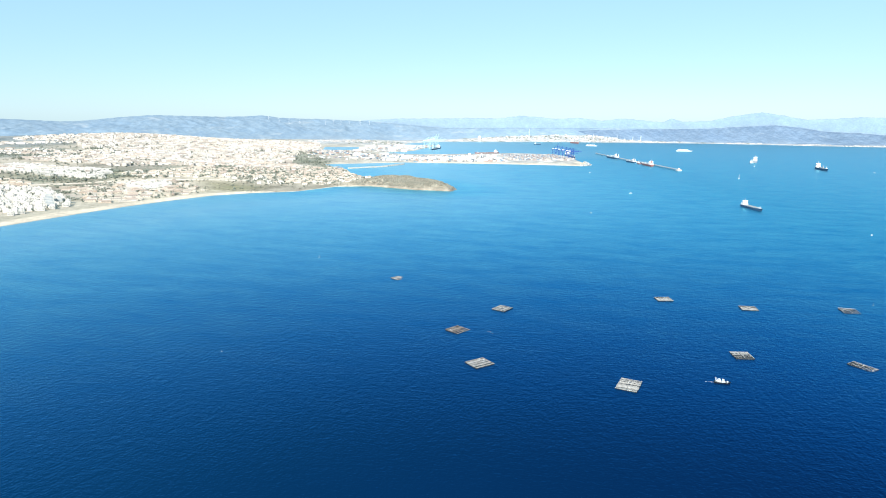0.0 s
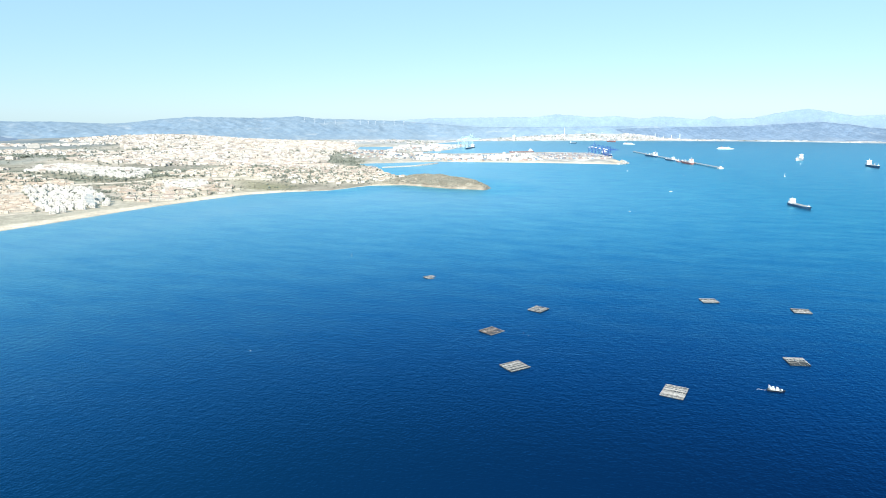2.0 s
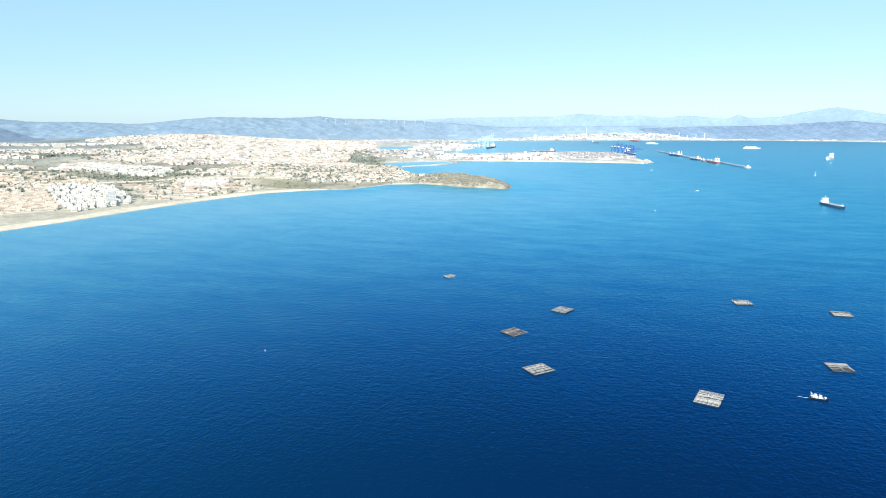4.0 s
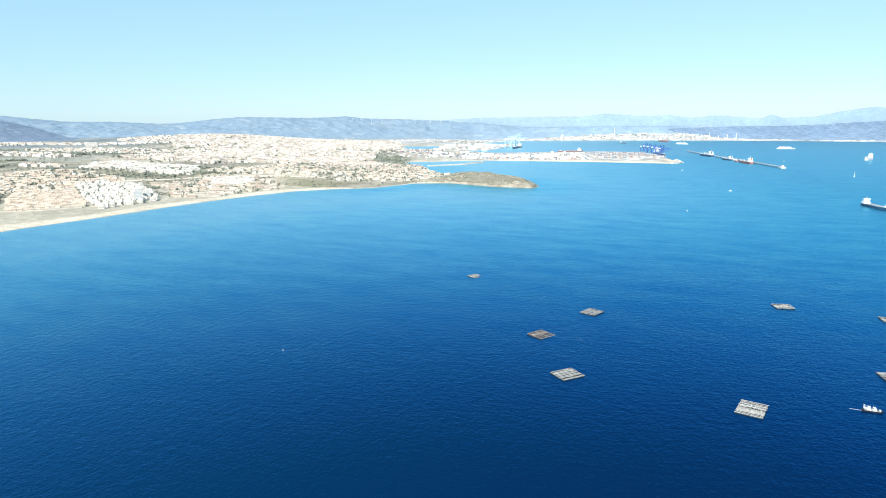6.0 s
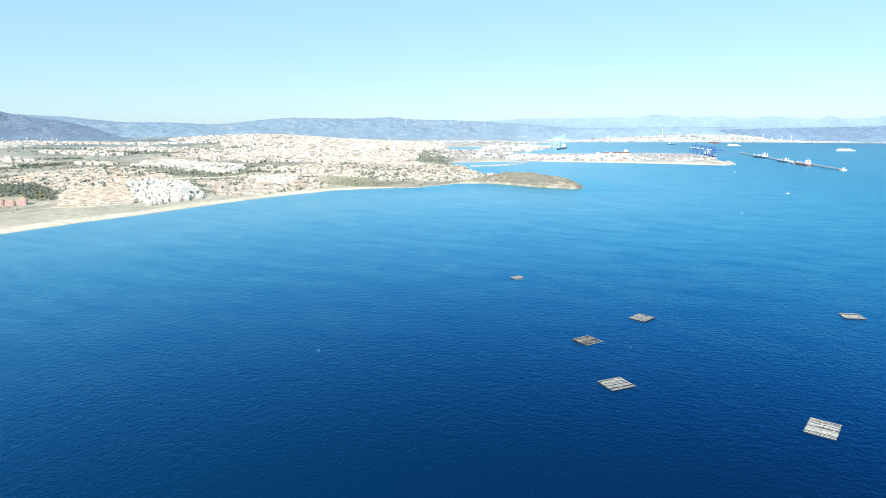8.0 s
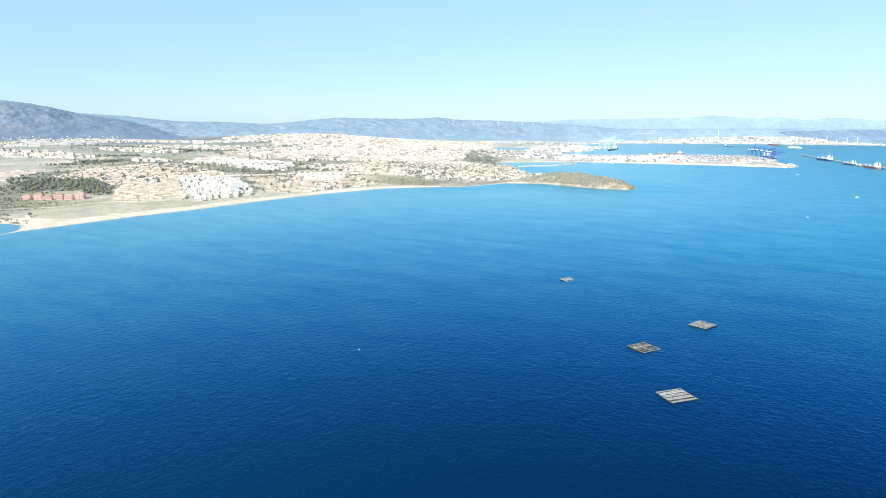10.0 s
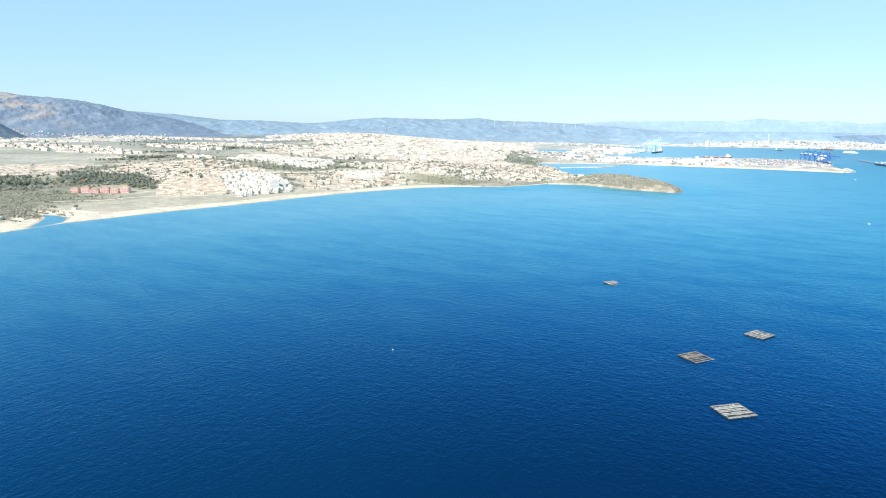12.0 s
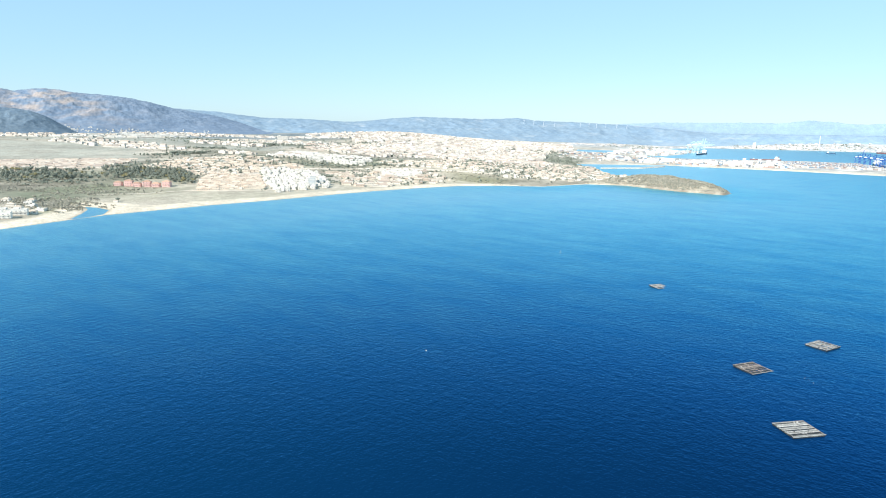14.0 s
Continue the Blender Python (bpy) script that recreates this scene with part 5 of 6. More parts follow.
def ship(name, label, x0, y0, x1, y1, beam, depth, paint, deck_mat, style, category="ship", group=""):
    """A vessel with its stern at the first place and its bow at the second."""
    length = math.hypot(x1 - x0, y1 - y0)
    ob = thing(name, (x0 + x1) / 2, (y0 + y1) / 2, 0, math.degrees(math.atan2(y1 - y0, x1 - x0)), label, category, group)
    v, f = hull_mesh(length, beam, depth)
    mesh_object("hull", v, f, paint, ob)
    p = Pile()
    p.box(-length * 0.02, 0, depth - 0.2, length * 0.72, beam * 0.86, 0.35)
    p.build("deck", deck_mat, ob)
    if style in ("tanker", "cargo", "bulker"):
        house_at = -length * 0.36
        p = Pile()
        p.box(house_at, 0, depth, length * 0.13, beam * 0.92, depth * 0.75)
        p.box(house_at, 0, depth * 1.75, length * 0.11, beam * 0.8, depth * 0.6)
        p.box(house_at + length * 0.01, 0, depth * 2.35, length * 0.08, beam * 0.72, depth * 0.45)
        p.box(house_at + length * 0.015, 0, depth * 2.8, length * 0.05, beam * 1.0, depth * 0.4)
        tower = p.build("superstructure", BOAT_WHITE, ob)
        for k in range(3):
            p = Pile()
            p.box(house_at + length * (0.055 - k * 0.008), 0, depth * (1.3 + k * 0.6), 0.3 + length * 0.012, beam * (0.8 - k * 0.08), depth * 0.16)
            p.build("window_band", GLASS, tower)
        p = Pile()
        p.box(house_at - length * 0.05, 0, depth * 1.7, length * 0.035, beam * 0.25, depth * 1.7, taper=0.85)
        p.build("funnel", paint, ob)
        p = Pile()
        p.tube((house_at + length * 0.01, 0, depth * 3.1), (house_at + length * 0.01, 0, depth * 4.2), length * 0.004, 6)
        p.build("mast", BOAT_WHITE, ob)
        p = Pile()
        p.tube((length * 0.42, 0, depth), (length * 0.42, 0, depth * 2.4), length * 0.006, 6, length * 0.003)
        p.box(length * 0.41, 0, depth * 1.05, length * 0.06, beam * 0.4, depth * 0.35)
        p.build("foremast", BOAT_WHITE, ob)
        if style == "tanker":
            p = Pile()
            p.tube((-length * 0.25, 0, depth * 1.25), (length * 0.38, 0, depth * 1.25), beam * 0.05, 8)
            for k in (-0.08, 0.08):
                p.tube((-length * 0.2, beam * k * 2, depth * 1.15), (length * 0.3, beam * k * 2, depth * 1.15), beam * 0.03, 6)
            p.build("pipework", STEEL_GREY, ob)
            for k in (0.02, 0.07):
                p = Pile()
                p.tube((length * k, beam * 0.2, depth), (length * k, beam * 0.2, depth * 2.0), beam * 0.04, 6)
                p.beam((length * k, beam * 0.2, depth * 2.0), (length * (k + 0.09), beam * 0.2, depth * 2.3), beam * 0.04)
                p.build("hose_crane", BOAT_WHITE, ob)
        else:
            for k in range(5):
                p = Pile()
                p.box(length * (-0.2 + k * 0.12), 0, depth + 0.1, length * 0.095, beam * 0.62, depth * 0.28)
                p.build("hatch_cover", deck_mat, ob)
            if style == "bulker":
                for k in range(3):
                    p = Pile()
                    p.tube((length * (-0.14 + k * 0.2), 0, depth), (length * (-0.14 + k * 0.2), 0, depth * 2.2), beam * 0.05, 6)
                    p.beam((length * (-0.14 + k * 0.2), 0, depth * 2.2), (length * (-0.04 + k * 0.2), beam * 0.1, depth * 2.5), beam * 0.05)
                    p.build("deck_crane", BOAT_WHITE, ob)
    elif style == "ferry":
        for k in range(4):
            p = Pile()
            p.box(-length * 0.03 - k * length * 0.01, 0, depth + k * depth * 0.45, length * (0.84 - 0.07 * k), beam * (0.94 - 0.06 * k), depth * 0.42, taper=0.985)
            tower = p.build("deck_house", BOAT_WHITE, ob)
            p = Pile()
            p.box(-length * 0.03 - k * length * 0.01, 0, depth * (1.18 + k * 0.45), length * (0.80 - 0.07 * k), beam * (0.945 - 0.06 * k), depth * 0.13)
            p.build("window_band", GLASS, tower)
        p = Pile()
        p.box(-length * 0.22, 0, depth * 2.8, length * 0.08, beam * 0.3, depth * 0.9, taper=0.8)
        p.build("funnel", paint if paint is not BOAT_WHITE else HULL_RED, ob)
        p = Pile()
        p.tube((length * 0.2, 0, depth * 2.6), (length * 0.2, 0, depth * 3.8), length * 0.004, 6)
        p.build("mast", BOAT_WHITE, ob)
    else:
        p = Pile()
        p.box(length * 0.08, 0, depth * 0.9, length * 0.16, beam * 0.56, depth * 1.1, taper=0.94)
        p.box(length * 0.09, 0, depth * 2.0, length * 0.15, beam * 0.45, depth * 0.7, taper=0.9)
        tower = p.build("wheelhouse", BOAT_WHITE, ob)
        p = Pile()
        p.box(length * 0.09, 0, depth * 2.2, length * 0.155, beam * 0.46, depth * 0.35, taper=0.97)
        p.build("window_band", GLASS, tower)
        p = Pile()
        p.tube((length * 0.04, 0, depth * 2.6), (length * 0.04, 0, depth * 3.9), length * 0.008, 6)
        p.build("mast", BOAT_WHITE, ob)
    return ob


ship("coaster", "small coastal cargo ship with dark hull and white superstructure at anchor", 541, 1129, 544, 1063, 10, 3.6, HULL_DARK, DECK, "cargo", group="ships at anchor")
ship("tanker", "small product tanker with dark hull at anchor in the bay", 1215, 2055, 1196, 1962, 14, 6.0, HULL_DARK, DECK, "tanker", group="ships at anchor")
ship("cargo_ship", "white-housed cargo ship with pale hull at anchor", 1172, 2368, 1126, 2316, 14, 6.5, BOAT_WHITE, DECK, "bulker", group="ships at anchor")
ship("car_carrier", "long white slab-sided ship at anchor far out", 1190, 3244, 1262, 3222, 12, 3.6, BOAT_WHITE, BOAT_WHITE, "ferry", group="ships at anchor")
ship("passenger_ship", "white passenger ship crossing near the far shore", 880, 3915, 930, 3848, 11, 3.6, BOAT_WHITE, BOAT_WHITE, "ferry", group="ships at anchor")
ship("cargo_ship", "red-hulled cargo ship near the far shore", 884, 4410, 917, 4306, 18, 8.0, HULL_RED, DECK, "cargo", group="ships at anchor")
ship("cargo_ship", "low dark cargo ship near the far shore", 582, 4074, 624, 4078, 12, 5.0, HULL_DARK, DECK, "cargo", group="ships at anchor")
ship("tanker", "tanker with dark hull moored at the oil jetty", 705, 2548, 690, 2668, 16, 6.0, HULL_DARK, DECK, "tanker", group="tankers at the jetty")
ship("tanker", "small tanker moored at the oil jetty", 702, 2310, 692, 2388, 11, 4.5, HULL_DARK, DECK, "tanker", group="tankers at the jetty")
ship("tug", "small red-hulled tug beside the oil jetty", 702, 2250, 700, 2278, 9, 3.4, HULL_RED, DECK, "boat", "tug", "tankers at the jetty")
ship("tanker", "red-hulled tanker moored at the oil jetty with white superstructure", 708, 2136, 702, 2232, 14, 5.5, HULL_RED, DECK, "tanker", group="tankers at the jetty")
ship("cargo_ship", "red-hulled ship berthed behind the container port", 262, 2990, 150, 2940, 12, 4.5, HULL_RED, DECK, "cargo")
ship("container_ship", "dark-hulled ship berthed under the turquoise cranes", -20, 3500, -60, 3300, 20, 6.0, HULL_DARK, DECK, "cargo")
ship("container_ship", "blue-hulled ship berthed under the blue cranes", 548, 2830, 540, 2600, 18, 6.0, HULL_DARK, DECK, "cargo")
ship("tug", "dark tug at the end of the port mole", 490, 2178, 508, 2180, 6, 2.6, HULL_DARK, DECK, "boat", "tug")
boat = ship("fishing_boat", "white fishing boat working between the mussel rafts", 159.2, 344.8, 167.6, 342.7, 2.8, 0.8, HULL_BLACK, DECK, "boat", "boat")
for u, v, w, mat in ((-2.6, 0.5, 0.7, BOAT_WHITE), (-3.4, -0.5, 0.6, WET_WOOD), (-1.8, -0.6, 0.5, TILE), (3.0, 0.1, 0.6, BOAT_WHITE), (-0.9, 0.6, 0.5, BOAT_WHITE), (-3.2, 0.5, 0.4, STEEL_GREY), (2.3, -0.5, 0.5, WET_WOOD)):
    p = Pile()
    p.box(u, v, 0.78, 0.8, 0.7, w, 0.3 + u)
    p.build("fish_crate", mat, boat)
p = Pile()
p.box(-1.6, 0.1, 0.8, 1.7, 1.5, 1.1, taper=0.92)
p.box(-1.5, 0.1, 1.9, 1.3, 1.2, 0.6, taper=0.9)
aft = p.build("deckhouse", BOAT_WHITE, boat)
p = Pile()
p.box(-1.48, 0.1, 2.0, 1.34, 1.24, 0.32, taper=0.95)
p.build("window_band", GLASS, aft)
p = Pile()
for v in (-0.8, 0.8):
    p.tube((-3.5, v, 0.8), (-3.5, v, 3.0), 0.07, 6)
p.beam((-3.5, -0.9, 3.0), (-3.5, 0.9, 3.0), 0.14)
p.build("stern_gantry", BOAT_WHITE, boat)
p = Pile()
p.tube((-2.8, 0, 1.0), (-2.8, 0, 2.8), 0.08, 6)
p.beam((-2.8, 0, 2.7), (-3.9, 0.4, 3.2), 0.1)
p.build("derrick", BOAT_WHITE, boat)


def sailboat(x, y, turn):
    ob = thing("sailboat", x, y, 0, turn, "small white sailing boat under sail", "sailboat")
    v, f = hull_mesh(11, 3.2, 1.2)
    mesh_object("hull", v, f, BOAT_WHITE, ob)
    p = Pile()
    p.tube((0.8, 0, 1.2), (0.8, 0, 14), 0.1, 6, 0.05)
    p.build("mast", STEEL_GREY, ob)
    for name, pts in (("mainsail", ((0.6, 0.0, 2.2), (0.6, 0.0, 13.6), (-4.2, 1.0, 2.3))), ("jib", ((1.0, 0.0, 12.5), (5.2, 0.0, 1.6), (1.2, 0.7, 2.0)))):
        p = Pile()
        p.solid([tuple(q) for q in pts] + [(q[0], q[1] + 0.05, q[2]) for q in pts], [(0, 1, 2), (5, 4, 3), (0, 3, 4, 1), (1, 4, 5, 2), (2, 5, 3, 0)])
        p.build(name, BOAT_WHITE, ob)


def launch(x, y, turn, length, label="small white motor boat on open water"):
    ob = thing("motor_boat", x, y, 0, turn, label, "boat", "small craft")
    v, f = hull_mesh(length, length * 0.32, length * 0.13)
    mesh_object("hull", v, f, BOAT_WHITE, ob)
    p = Pile()
    p.box(length * 0.02, 0, length * 0.11, length * 0.36, length * 0.24, length * 0.14, taper=0.85)
    cabin = p.build("cabin", BOAT_WHITE, ob)
    p = Pile()
    p.box(length * 0.03, 0, length * 0.16, length * 0.355, length * 0.235, length * 0.05, taper=0.95)
    p.build("window_band", GLASS, cabin)


def buoy(x, y, size, label="white mooring buoy on open water", spar=0.0):
    ob = thing("buoy", x, y, 0, 0, label, "buoy", "buoys")
    p = Pile()
    p.tube((0, 0, -size * 0.3), (0, 0, size * 0.25), size * 0.5, 10)
    p.tube((0, 0, size * 0.25), (0, 0, size * 0.75), size * 0.5, 10, size * 0.16)
    base = p.build("float", BOAT_WHITE, ob)
    p = Pile()
    p.tube((0, 0, size * 0.7), (0, 0, size * 0.9 + spar), size * 0.12, 6)
    p.build("spar", BOAT_WHITE, base)


sailboat(790, 1678, 60)
launch(398, 1326, 200, 7)
launch(854, 2269, 20, 5)
launch(1061, 2151, 50, 7)
launch(1295, 1890, 120, 6)
launch(548, 1719, 80, 5)
launch(434, 1865, 30, 6)
launch(579, 833, 40, 4.5)
launch(246, 1034, 100, 4.5)
buoy(-138, 683, 0.6, "white spar buoy far out from the beach", 2.2)
buoy(-146, 392, 0.65)
buoy(359, 503, 0.35, "slim white spar buoy", 1.3)
buoy(33, 434, 0.3, "pale float by the mussel rafts")
buoy(34.6, 432.5, 0.22, "pale float by the mussel rafts")
buoy(36, 429, 0.28, "pale float by the mussel rafts")


def foam(label, x, y, turn, length, seed):
    """Slivers of foam lying on the water."""
    r = np.random.default_rng(seed)
    ob = thing("foam_streak", x, y, 0.0, turn, label, "foam")
    p = Pile()
    for k in range(9):
        u, v, a = k / 8 * length, r.normal(0, 0.06 + k * 0.03), r.uniform(0.8, 1.8)
        w = r.uniform(0.02, 0.05) * (1 - k / 12)
        p.box(u, v, -0.02, a, w, 0.07, r.normal(0, 0.2), taper=0.5)
    p.build("foam", FOAM, ob)


foam("thin broken white wake behind a fishing boat", 158.6, 345.1, 166, 4.0, 1)


# ---- oil jetty and moles ----
def jetty():
    pts = [(713, 2965), (711, 2566), (724, 2248), (727, 1953)]
    ob = thing("oil_jetty", 0, 0, 0, 0, "long concrete oil jetty on piles running out into the bay", "jetty")
    for (xa, ya), (xb, yb) in zip(pts, pts[1:]):
        p = Pile()
        p.beam((xa, ya, 3.8), (xb, yb, 3.8), 5.5, 1.1)
        p.build("roadway", CONCRETE, ob)
        p = Pile()
        for k in (-2.2, 0.0, 1.6):
            p.tube((xa + k, ya, 4.8), (xb + k, yb, 4.8), 0.4, 6)
        p.build("pipe_rack", STEEL_GREY, ob)
        n = int(math.hypot(xb - xa, yb - ya) // 24)
        for k in range(n):
            f = (k + 0.5) / n
            p = Pile()
            p.tube((xa + (xb - xa) * f, ya + (yb - ya) * f, -3), (xa + (xb - xa) * f, ya + (yb - ya) * f, 3.4), 1.3, 8)
            p.build("pile", CONCRETE, ob)
    p = Pile()
    p.box(728, 1948, -2, 13, 16, 6.3)
    p.build("head_platform", CONCRETE, ob)
    p = Pile()
    p.box(729, 1950, 4.3, 5, 5, 4)
    p.build("control_house", WALL, ob)
    for x, y in ((712, 2620), (713, 2350), (720, 2180)):
        p = Pile()
        p.box(x, y, -2, 16, 28, 6.4)
        p.build("loading_platform", CONCRETE, ob)
        for k in (-8, -3, 3, 8):
            p = Pile()
            p.beam((x - 6, y + k, 4.2), (x - 6, y + k, 12), 0.8)
            p.beam((x - 6, y + k, 12), (x - 12, y + k, 9), 0.7)
            p.build("loading_arm", STEEL_GREY, ob)


def mole(label, pts, wide, high, seed):
    ob = thing("breakwater", 0, 0, 0, 0, label, "breakwater")
    rng = np.random.default_rng(seed)
    for (xa, ya), (xb, yb) in zip(pts, pts[1:]):
        n = max(2, int(math.hypot(xb - xa, yb - ya) / 6))
        p = Pile()
        p.beam((xa, ya, high * 0.35), (xb, yb, high * 0.35), wide * 0.7, high * 1.3)
        p.build("crest", CONCRETE, ob)
        p = Pile()
        side = Vector((yb - ya, xa - xb, 0)).normalized()
        for k in range(n * 4):
            f, o = rng.random(), rng.choice([-1, 1]) * wide * rng.uniform(0.32, 0.6)
            s = rng.uniform(2.0, 4.2)
            p.box(xa + (xb - xa) * f + side.x * o, ya + (yb - ya) * f + side.y * o, -2, s, s * 0.8, 2 + high * rng.uniform(0.3, 0.8), rng.uniform(0, 3), taper=0.6)
        p.build("armour_stone", STONE, ob)


jetty()
mole("rubble mole sheltering the small harbour", [(-300, 1996), (-203, 2074), (-139, 2205)], 13, 3.2, 71)
mole("low rubble mole at the end of the port", [(470, 2146), (506, 2190), (522, 2330)], 14, 4.0, 72)


# ---- container port ----
def quay_crane(label, paint, x, y, turn, high, group, raised=False):
    """A ship-to-shore crane: four legs, portal beams, boom, apex frame and machinery house."""
    ob = thing("quay_crane", x, y, 3.0, turn, label, "crane", group)
    s = high / 50
    for u in (-8 * s, 8 * s):
        for v in (-14 * s, 14 * s):
            p = Pile()
            p.beam((u, v, 0), (u, v, 36 * s), 1.7 * s)
            p.build("leg", paint, ob)
    for v in (-14 * s, 14 * s):
        p = Pile()
        p.beam((-8 * s, v, 12 * s), (8 * s, v, 12 * s), 1.4 * s)
        p.beam((-8 * s, v, 35 * s), (8 * s, v, 35 * s), 1.6 * s)
        p.build("portal_beam", paint, ob)
    for u in (-8 * s, 8 * s):
        p = Pile()
        p.beam((u, -14 * s, 13 * s), (u, 14 * s, 35 * s), 1.1 * s)
        p.build("brace", paint, ob)
    p = Pile()
    for u in (-3 * s, 3 * s):
        p.beam((u, -24 * s, 37 * s), (u, (16 if raised else 62) * s, 37 * s), 1.5 * s, 2.4 * s)
        if raised:
            p.beam((u, 16 * s, 37 * s), (u, 27 * s, 82 * s), 1.5 * s, 2.0 * s)
    for k in range(5 if raised else 10):
        p.beam((-3 * s, (-20 + k * 8.5) * s, 37 * s), (3 * s, (-20 + k * 8.5) * s, 37 * s), 0.8 * s)
    boom = p.build("boom", paint, ob)
    p = Pile()
    for u in (-5 * s, 5 * s):
        p.beam((u, 14 * s, 36 * s), (u * 0.4, 9 * s, 58 * s), 1.4 * s)
        p.beam((u, -14 * s, 36 * s), (u * 0.4, 9 * s, 58 * s), 1.0 * s)
    p.beam((-2 * s, 9 * s, 58 * s), (2 * s, 9 * s, 58 * s), 1.4 * s)
    p.build("apex_frame", paint, ob)
    for v in ((-23 * s,) if raised else (34 * s, 60 * s, -23 * s)):
        p = Pile()
        p.beam((0, 9 * s, 58 * s), (0, v, 38 * s), 0.7 * s)
        p.build("stay", paint, ob)
    p = Pile()
    p.box(0, -10 * s, 39 * s, 8 * s, 12 * s, 5 * s)
    p.build("machinery_house", BOAT_WHITE, ob)
    p = Pile()
    p.box(0, 6 * s, 33 * s, 3 * s, 4 * s, 3 * s)
    p.build("trolley_cab", STEEL_GREY, boom)
    return ob


first = quay_crane("tall blue container crane on the port quay", STEEL_BLUE, 515, 2600, -88, 34, "blue quay cranes")
for x, y in ((517, 2557), (511, 2668), (506, 2730), (502, 2790)):
    copy_thing(first, pose(x, y, 3.0, 0, 0, -88))
quay_crane("shorter blue container crane on the port quay", STEEL_BLUE, 505, 2520, -86, 26, "blue quay cranes")
quay_crane("blue container crane with its boom raised", STEEL_BLUE, 500, 2850, -88, 30, "blue quay cranes", True)
first = quay_crane("tall turquoise container crane with raised frame", STEEL_AQUA, -70, 3480, -80, 52, "turquoise quay cranes")
for x, y in ((-88, 3370), (-58, 3570), (-46, 3720)):
    copy_thing(first, pose(x, y, 3.0, 0, 0, -80))
for x, y in ((-62, 3520), (-50, 3650)):
    quay_crane("tall turquoise container crane with its boom raised", STEEL_AQUA, x, y, -80, 44, "turquoise quay cranes", True)


def container_yard(label, cx, cy, turn, rows, bays, seed, palette):
    """Blocks of stacked containers."""
    rng = np.random.default_rng(seed)
    p = Pile()
    c, s = math.cos(radians(turn)), math.sin(radians(turn))
    for i in range(rows):
        for j in range(bays):
            n = rng.integers(0, 3)
            for k in range(n):
                u, v = (i - rows / 2) * 13.2 + (5 if i % 4 == 0 else 0), (j - bays / 2) * 2.7 + (j // 6) * 9
                p.box(cx + u * c - v * s, cy + u * s + v * c, 3.0 + k * 2.6, 12.2, 2.44, 2.58, radians(turn), palette[rng.integers(len(palette))])
    return tagged(p.build("container_stacks", BOX), label, "containers", kind="stuff")


MIXED = ((0.40, 0.30, 0.28), (0.24, 0.32, 0.43), (0.50, 0.49, 0.47), (0.38, 0.32, 0.30), (0.55, 0.50, 0.47), (0.32, 0.36, 0.41), (0.60, 0.60, 0.58))
AQUA = ((0.42, 0.56, 0.60), (0.62, 0.66, 0.67), (0.47, 0.56, 0.60), (0.44, 0.38, 0.36), (0.68, 0.71, 0.72))
container_yard("stacked red, blue and grey containers on the port yard", 345, 2610, -84, 24, 58, 81, MIXED)
container_yard("stacked pale and turquoise containers on the far terminal", -190, 3560, -82, 28, 26, 82, AQUA)


def shed(label, x, y, turn, wide, deep, high, wall, group):
    ob = thing("warehouse", x, y, 3.0, turn, label, "warehouse", group)
    p = Pile()
    p.box(0, 0, -1, wide, deep, high + 1)
    p.build("wall", wall, ob)
    p = Pile()
    p.box(0, 0, high, wide + 0.8, deep + 0.8, 0.3, roof=deep * 0.12)
    p.build("roof", SHED, ob)
    for k in range(max(2, int(wide // 14))):
        q = Pile()
        q.box((k + 0.5) / max(2, int(wide // 14)) * wide - wide / 2, -deep / 2 - 0.06, 0, 4.5, 0.3, 4.5)
        q.build("loading_door", STEEL_GREY, ob)


def tank(x, y, r, high):
    ob = thing("storage_tank", x, y, 2.8, 0, "white cylindrical storage tank in the port", "tank", "storage tanks")
    p = Pile()
    p.tube((0, 0, 0), (0, 0, high), r, 20)
    p.build("shell", BOAT_WHITE, ob)
    p = Pile()
    p.tube((0, 0, high), (0, 0, high + r * 0.22), r * 1.01, 20, r * 0.1)
    p.build("roof", BOAT_WHITE, ob)


rng = np.random.default_rng(91)
for k in range(16):
    x = -150 + k * 22 + rng.uniform(-4, 4)
    y = 2350 + rng.uniform(0, 130) - 0.12 * x
    shed("white port warehouse with a low ridged roof", x, y, -8 + rng.normal(0, 5), rng.uniform(16, 34), rng.uniform(12, 20), rng.uniform(6, 12), WALL, "port warehouses")
for k in range(14):
    x, y = rng.uniform(-560, -170), rng.uniform(2330, 2760)
    shed("pale warehouse on the inner harbour", x, y, 20 + rng.normal(0, 8), rng.uniform(25, 60), rng.uniform(16, 26), rng.uniform(5, 9), WALL, "harbour warehouses")
for k in range(16):
    x, y = rng.uniform(-420, -160), rng.uniform(3000, 3750)
    shed("pale shed on the far container terminal", x, y, 10 + rng.normal(0, 8), rng.uniform(25, 60), rng.uniform(16, 30), rng.uniform(6, 10), WALL, "terminal sheds")
for k in range(7):
    tank(60 + 17 * (k % 4), 2480 + 19 * (k // 4), 7.5, 10 + 3 * (k % 2))


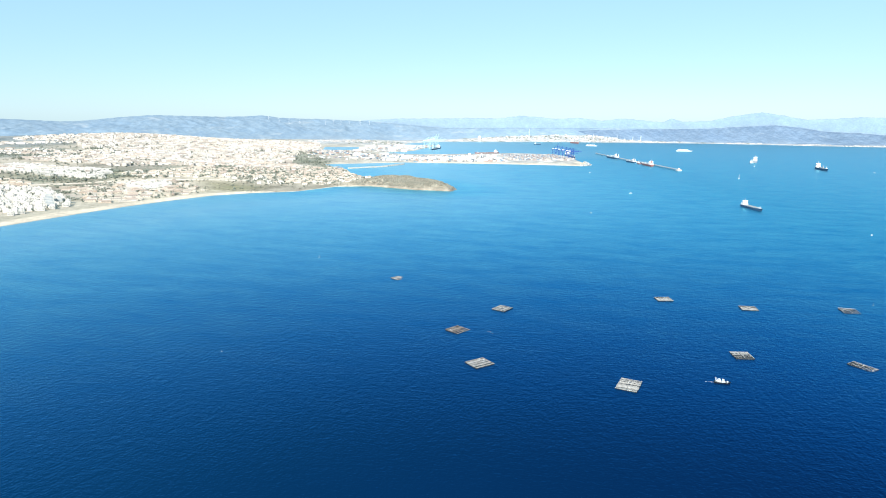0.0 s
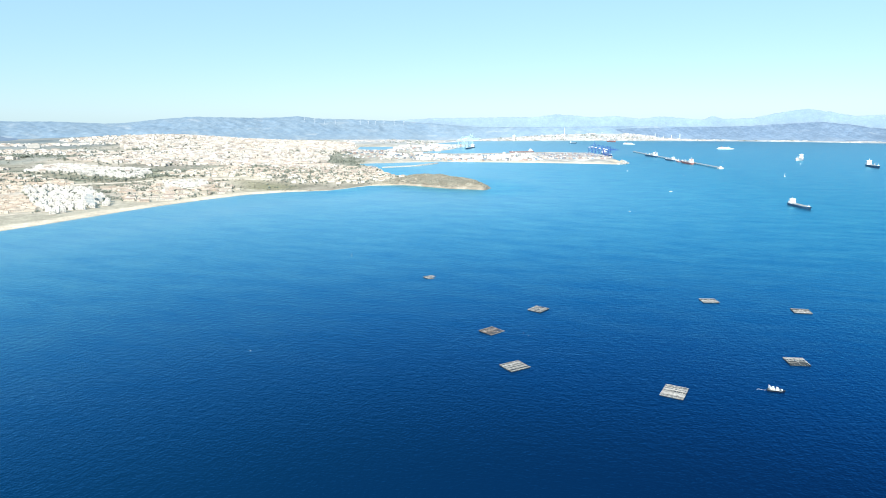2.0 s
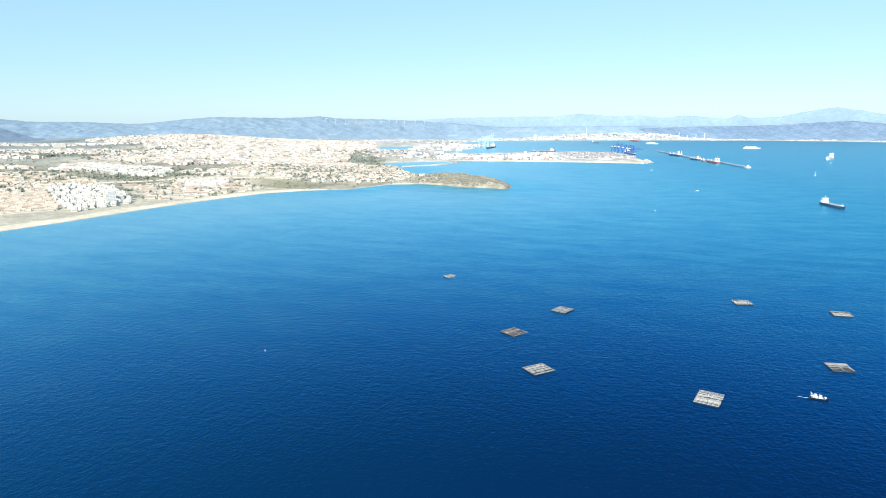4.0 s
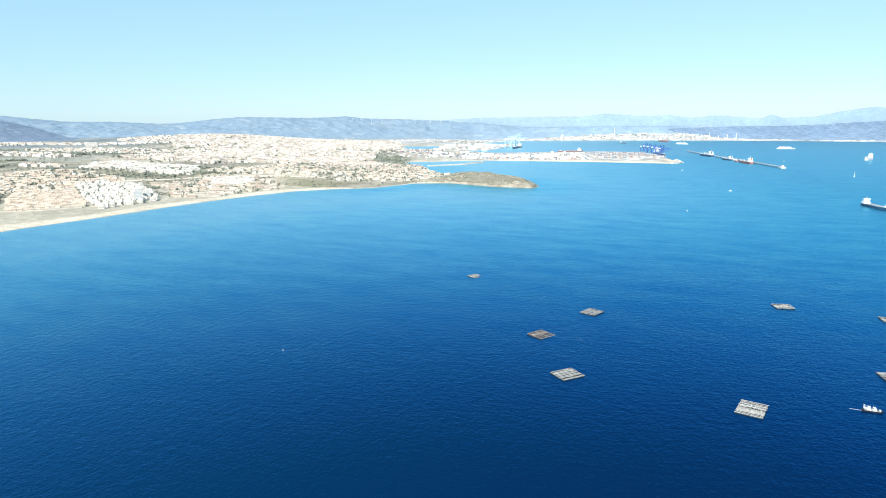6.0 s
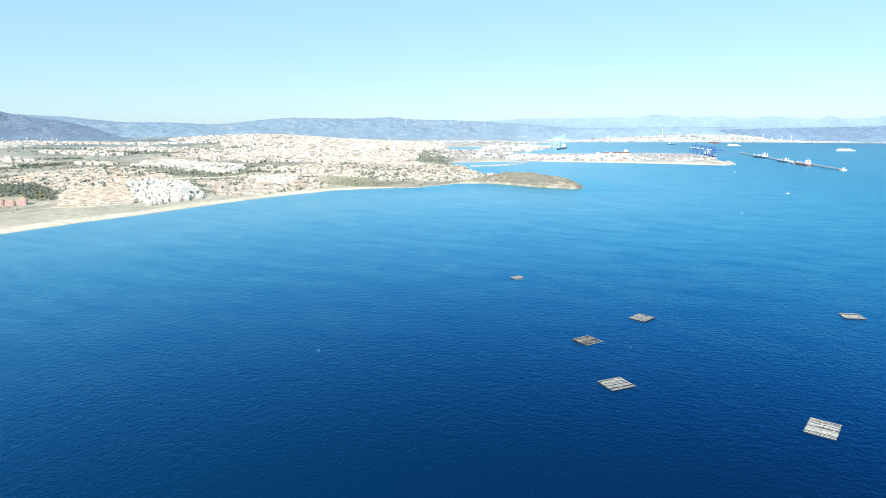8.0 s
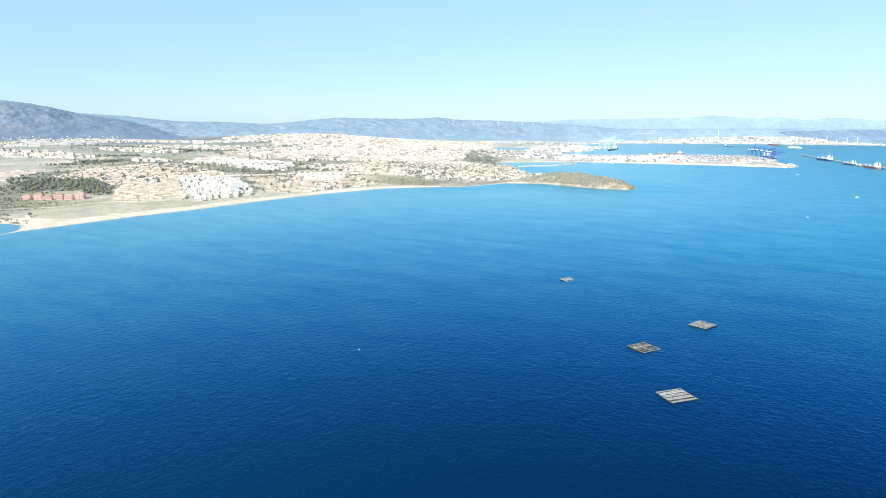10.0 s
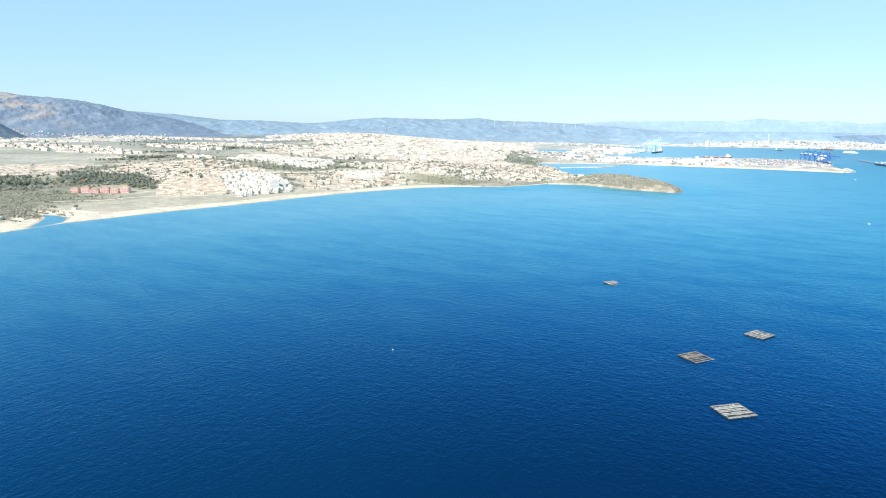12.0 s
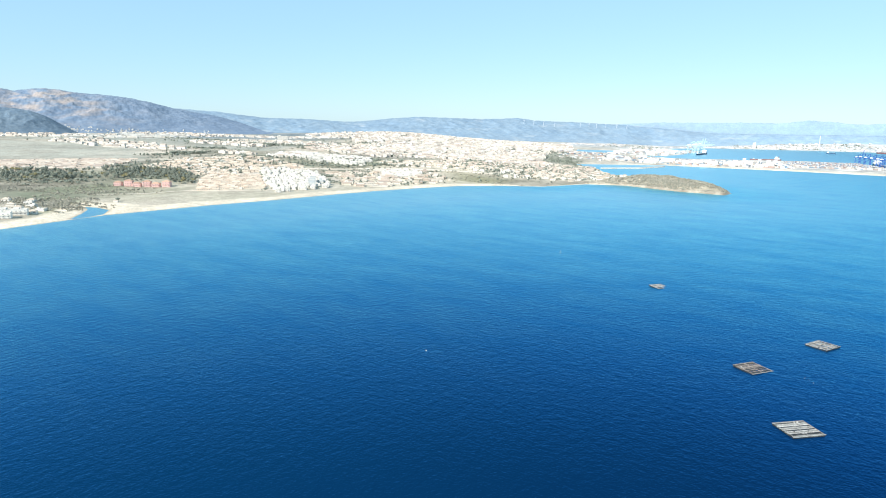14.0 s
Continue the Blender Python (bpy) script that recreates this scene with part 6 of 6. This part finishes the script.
def conveyor(x, y, turn, length, high):
    ob = thing("conveyor", x, y, 3.0, turn, "white sloping conveyor gallery rising over the port", "conveyor", "port conveyors")
    p = Pile()
    p.beam((0, 0, 2), (length, 0, high), 4.0, 3.0)
    p.build("gallery", BOAT_WHITE, ob)
    for k in (0.35, 0.65, 0.95):
        q = Pile()
        q.beam((length * k, -1.6, 0), (length * k, -1.6, 2 + (high - 2) * k), 0.8)
        q.beam((length * k, 1.6, 0), (length * k, 1.6, 2 + (high - 2) * k), 0.8)
        q.build("trestle", STEEL_GREY, ob)
    p = Pile()
    p.box(length + 3, 0, 0, 9, 9, high + 5)
    p.build("transfer_tower", BOAT_WHITE, ob)


for x, y, turn, length, high in ((120, 2430, 100, 90, 15), (140, 2470, 80, 80, 12), (215, 2330, 110, 120, 14), (235, 2330, 110, 120, 14)):
    conveyor(x, y, turn, length, high)


def clutter(label, spans, count, size, seed):
    """Small sheds, trucks, stacks and plant, too small to tell apart."""
    r = np.random.default_rng(seed)
    p = Pile()
    tones = ((0.68, 0.67, 0.65), (0.45, 0.41, 0.37), (0.22, 0.24, 0.27), (0.52, 0.48, 0.43), (0.2, 0.28, 0.36), (0.38, 0.28, 0.25), (0.72, 0.71, 0.69))
    for x0, x1, y0, y1 in spans:
        for _ in range(count):
            x, y = r.uniform(x0, x1), r.uniform(y0, y1)
            z = height_at(x, y)
            if z < 1.0:
                continue
            p.box(x, y, z - 0.3, r.uniform(*size) * r.uniform(1, 2.5), r.uniform(*size), r.uniform(1.5, 6), r.normal(0.3, 0.4), tones[r.integers(len(tones))])
    tagged(p.build("port_clutter", CITY), label, "clutter", kind="stuff")


clutter("small sheds, trucks and stacked goods over the port", [(-140, 230, 2300, 2560), (-140, 230, 2330, 2700), (-560, -150, 2330, 2780), (-430, -80, 3000, 3800), (-620, -380, 2760, 3120), (230, 490, 2400, 2520), (-340, -260, 1960, 2040)], 260, (3, 8), 95)


# ---- works on the far shore ----
def stack(x, y, high, r, label):
    ob = thing("chimney_stack", x, y, height_at(x, y) - 1, 0, label, "chimney")
    p = Pile()
    p.tube((0, 0, 0), (0, 0, high), r, 16, r * 0.65)
    p.build("shaft", BOAT_WHITE, ob)
    p = Pile()
    p.tube((0, 0, high), (0, 0, high * 1.02), r * 0.72, 16)
    p.build("rim", STEEL_GREY, ob)


def slab(x, y, wide, deep, high, turn, label):
    ob = thing("tower_block", x, y, height_at(x, y) - 1, turn, label, "building")
    p = Pile()
    p.box(0, 0, 0, wide, deep, high)
    p.box(wide * 0.2, 0, high, wide * 0.3, deep * 0.6, high * 0.08)
    p.build("wall", WALL, ob)
    for k in range(int(high // 6)):
        q = Pile()
        q.box(0, -deep / 2 - 0.1, 3 + k * 6, wide * 0.9, 0.3, 1.6)
        q.build("window_band", GLASS, ob)


stack(626, 4652, 86, 1.8, "tall slim white power station chimney on the far shore")
slab(262, 4645, 18, 18, 38, 0, "white slab-like tower block on the far shore")
slab(298, 4650, 22, 14, 15, 0, "lower white block beside a tower on the far shore")
for k in range(9):
    a = (980 + k * 55, 4640 - k * 8)
    stack(a[0], a[1], 22 + 9 * (k % 3), 1.6, "thin pale chimney of the far works")


# ---- wind turbines on the hills ----
def turbine(bearing, spin):
    """A three-bladed wind turbine on the crest of the hills behind the town."""
    gx, gy, gz = SLOPES["blue-grey"]
    j = int((bearing + 75) / 104 * (gx.shape[1] - 1))
    ob = thing("wind_turbine", gx[-30, j], gy[-30, j], gz[-30, j] - 1, -bearing, "slim white wind turbine on a hazy ridge", "wind turbine", "wind turbines on the ridge")
    p = Pile()
    p.tube((0, 0, 0), (0, 0, 26), 0.55, 8, 0.35)
    p.build("tower", BOAT_WHITE, ob)
    p = Pile()
    p.box(0, 0.6, 25.4, 1.6, 4.2, 1.6, taper=0.9)
    p.build("nacelle", BOAT_WHITE, ob)
    for k in range(3):
        a = radians(spin + 120 * k)
        p = Pile()
        p.tube((0, -1.8, 26.2), (math.sin(a) * 14, -1.8, 26.2 + math.cos(a) * 14), 0.4, 5, 0.15)
        p.build("blade", BOAT_WHITE, ob)


for k, bearing in enumerate((-10.4, -9.7, -9.0, -8.3, -7.4, -6.6, -15.2, -14.4, -13.5, -12.6)):
    turbine(bearing, k * 37)
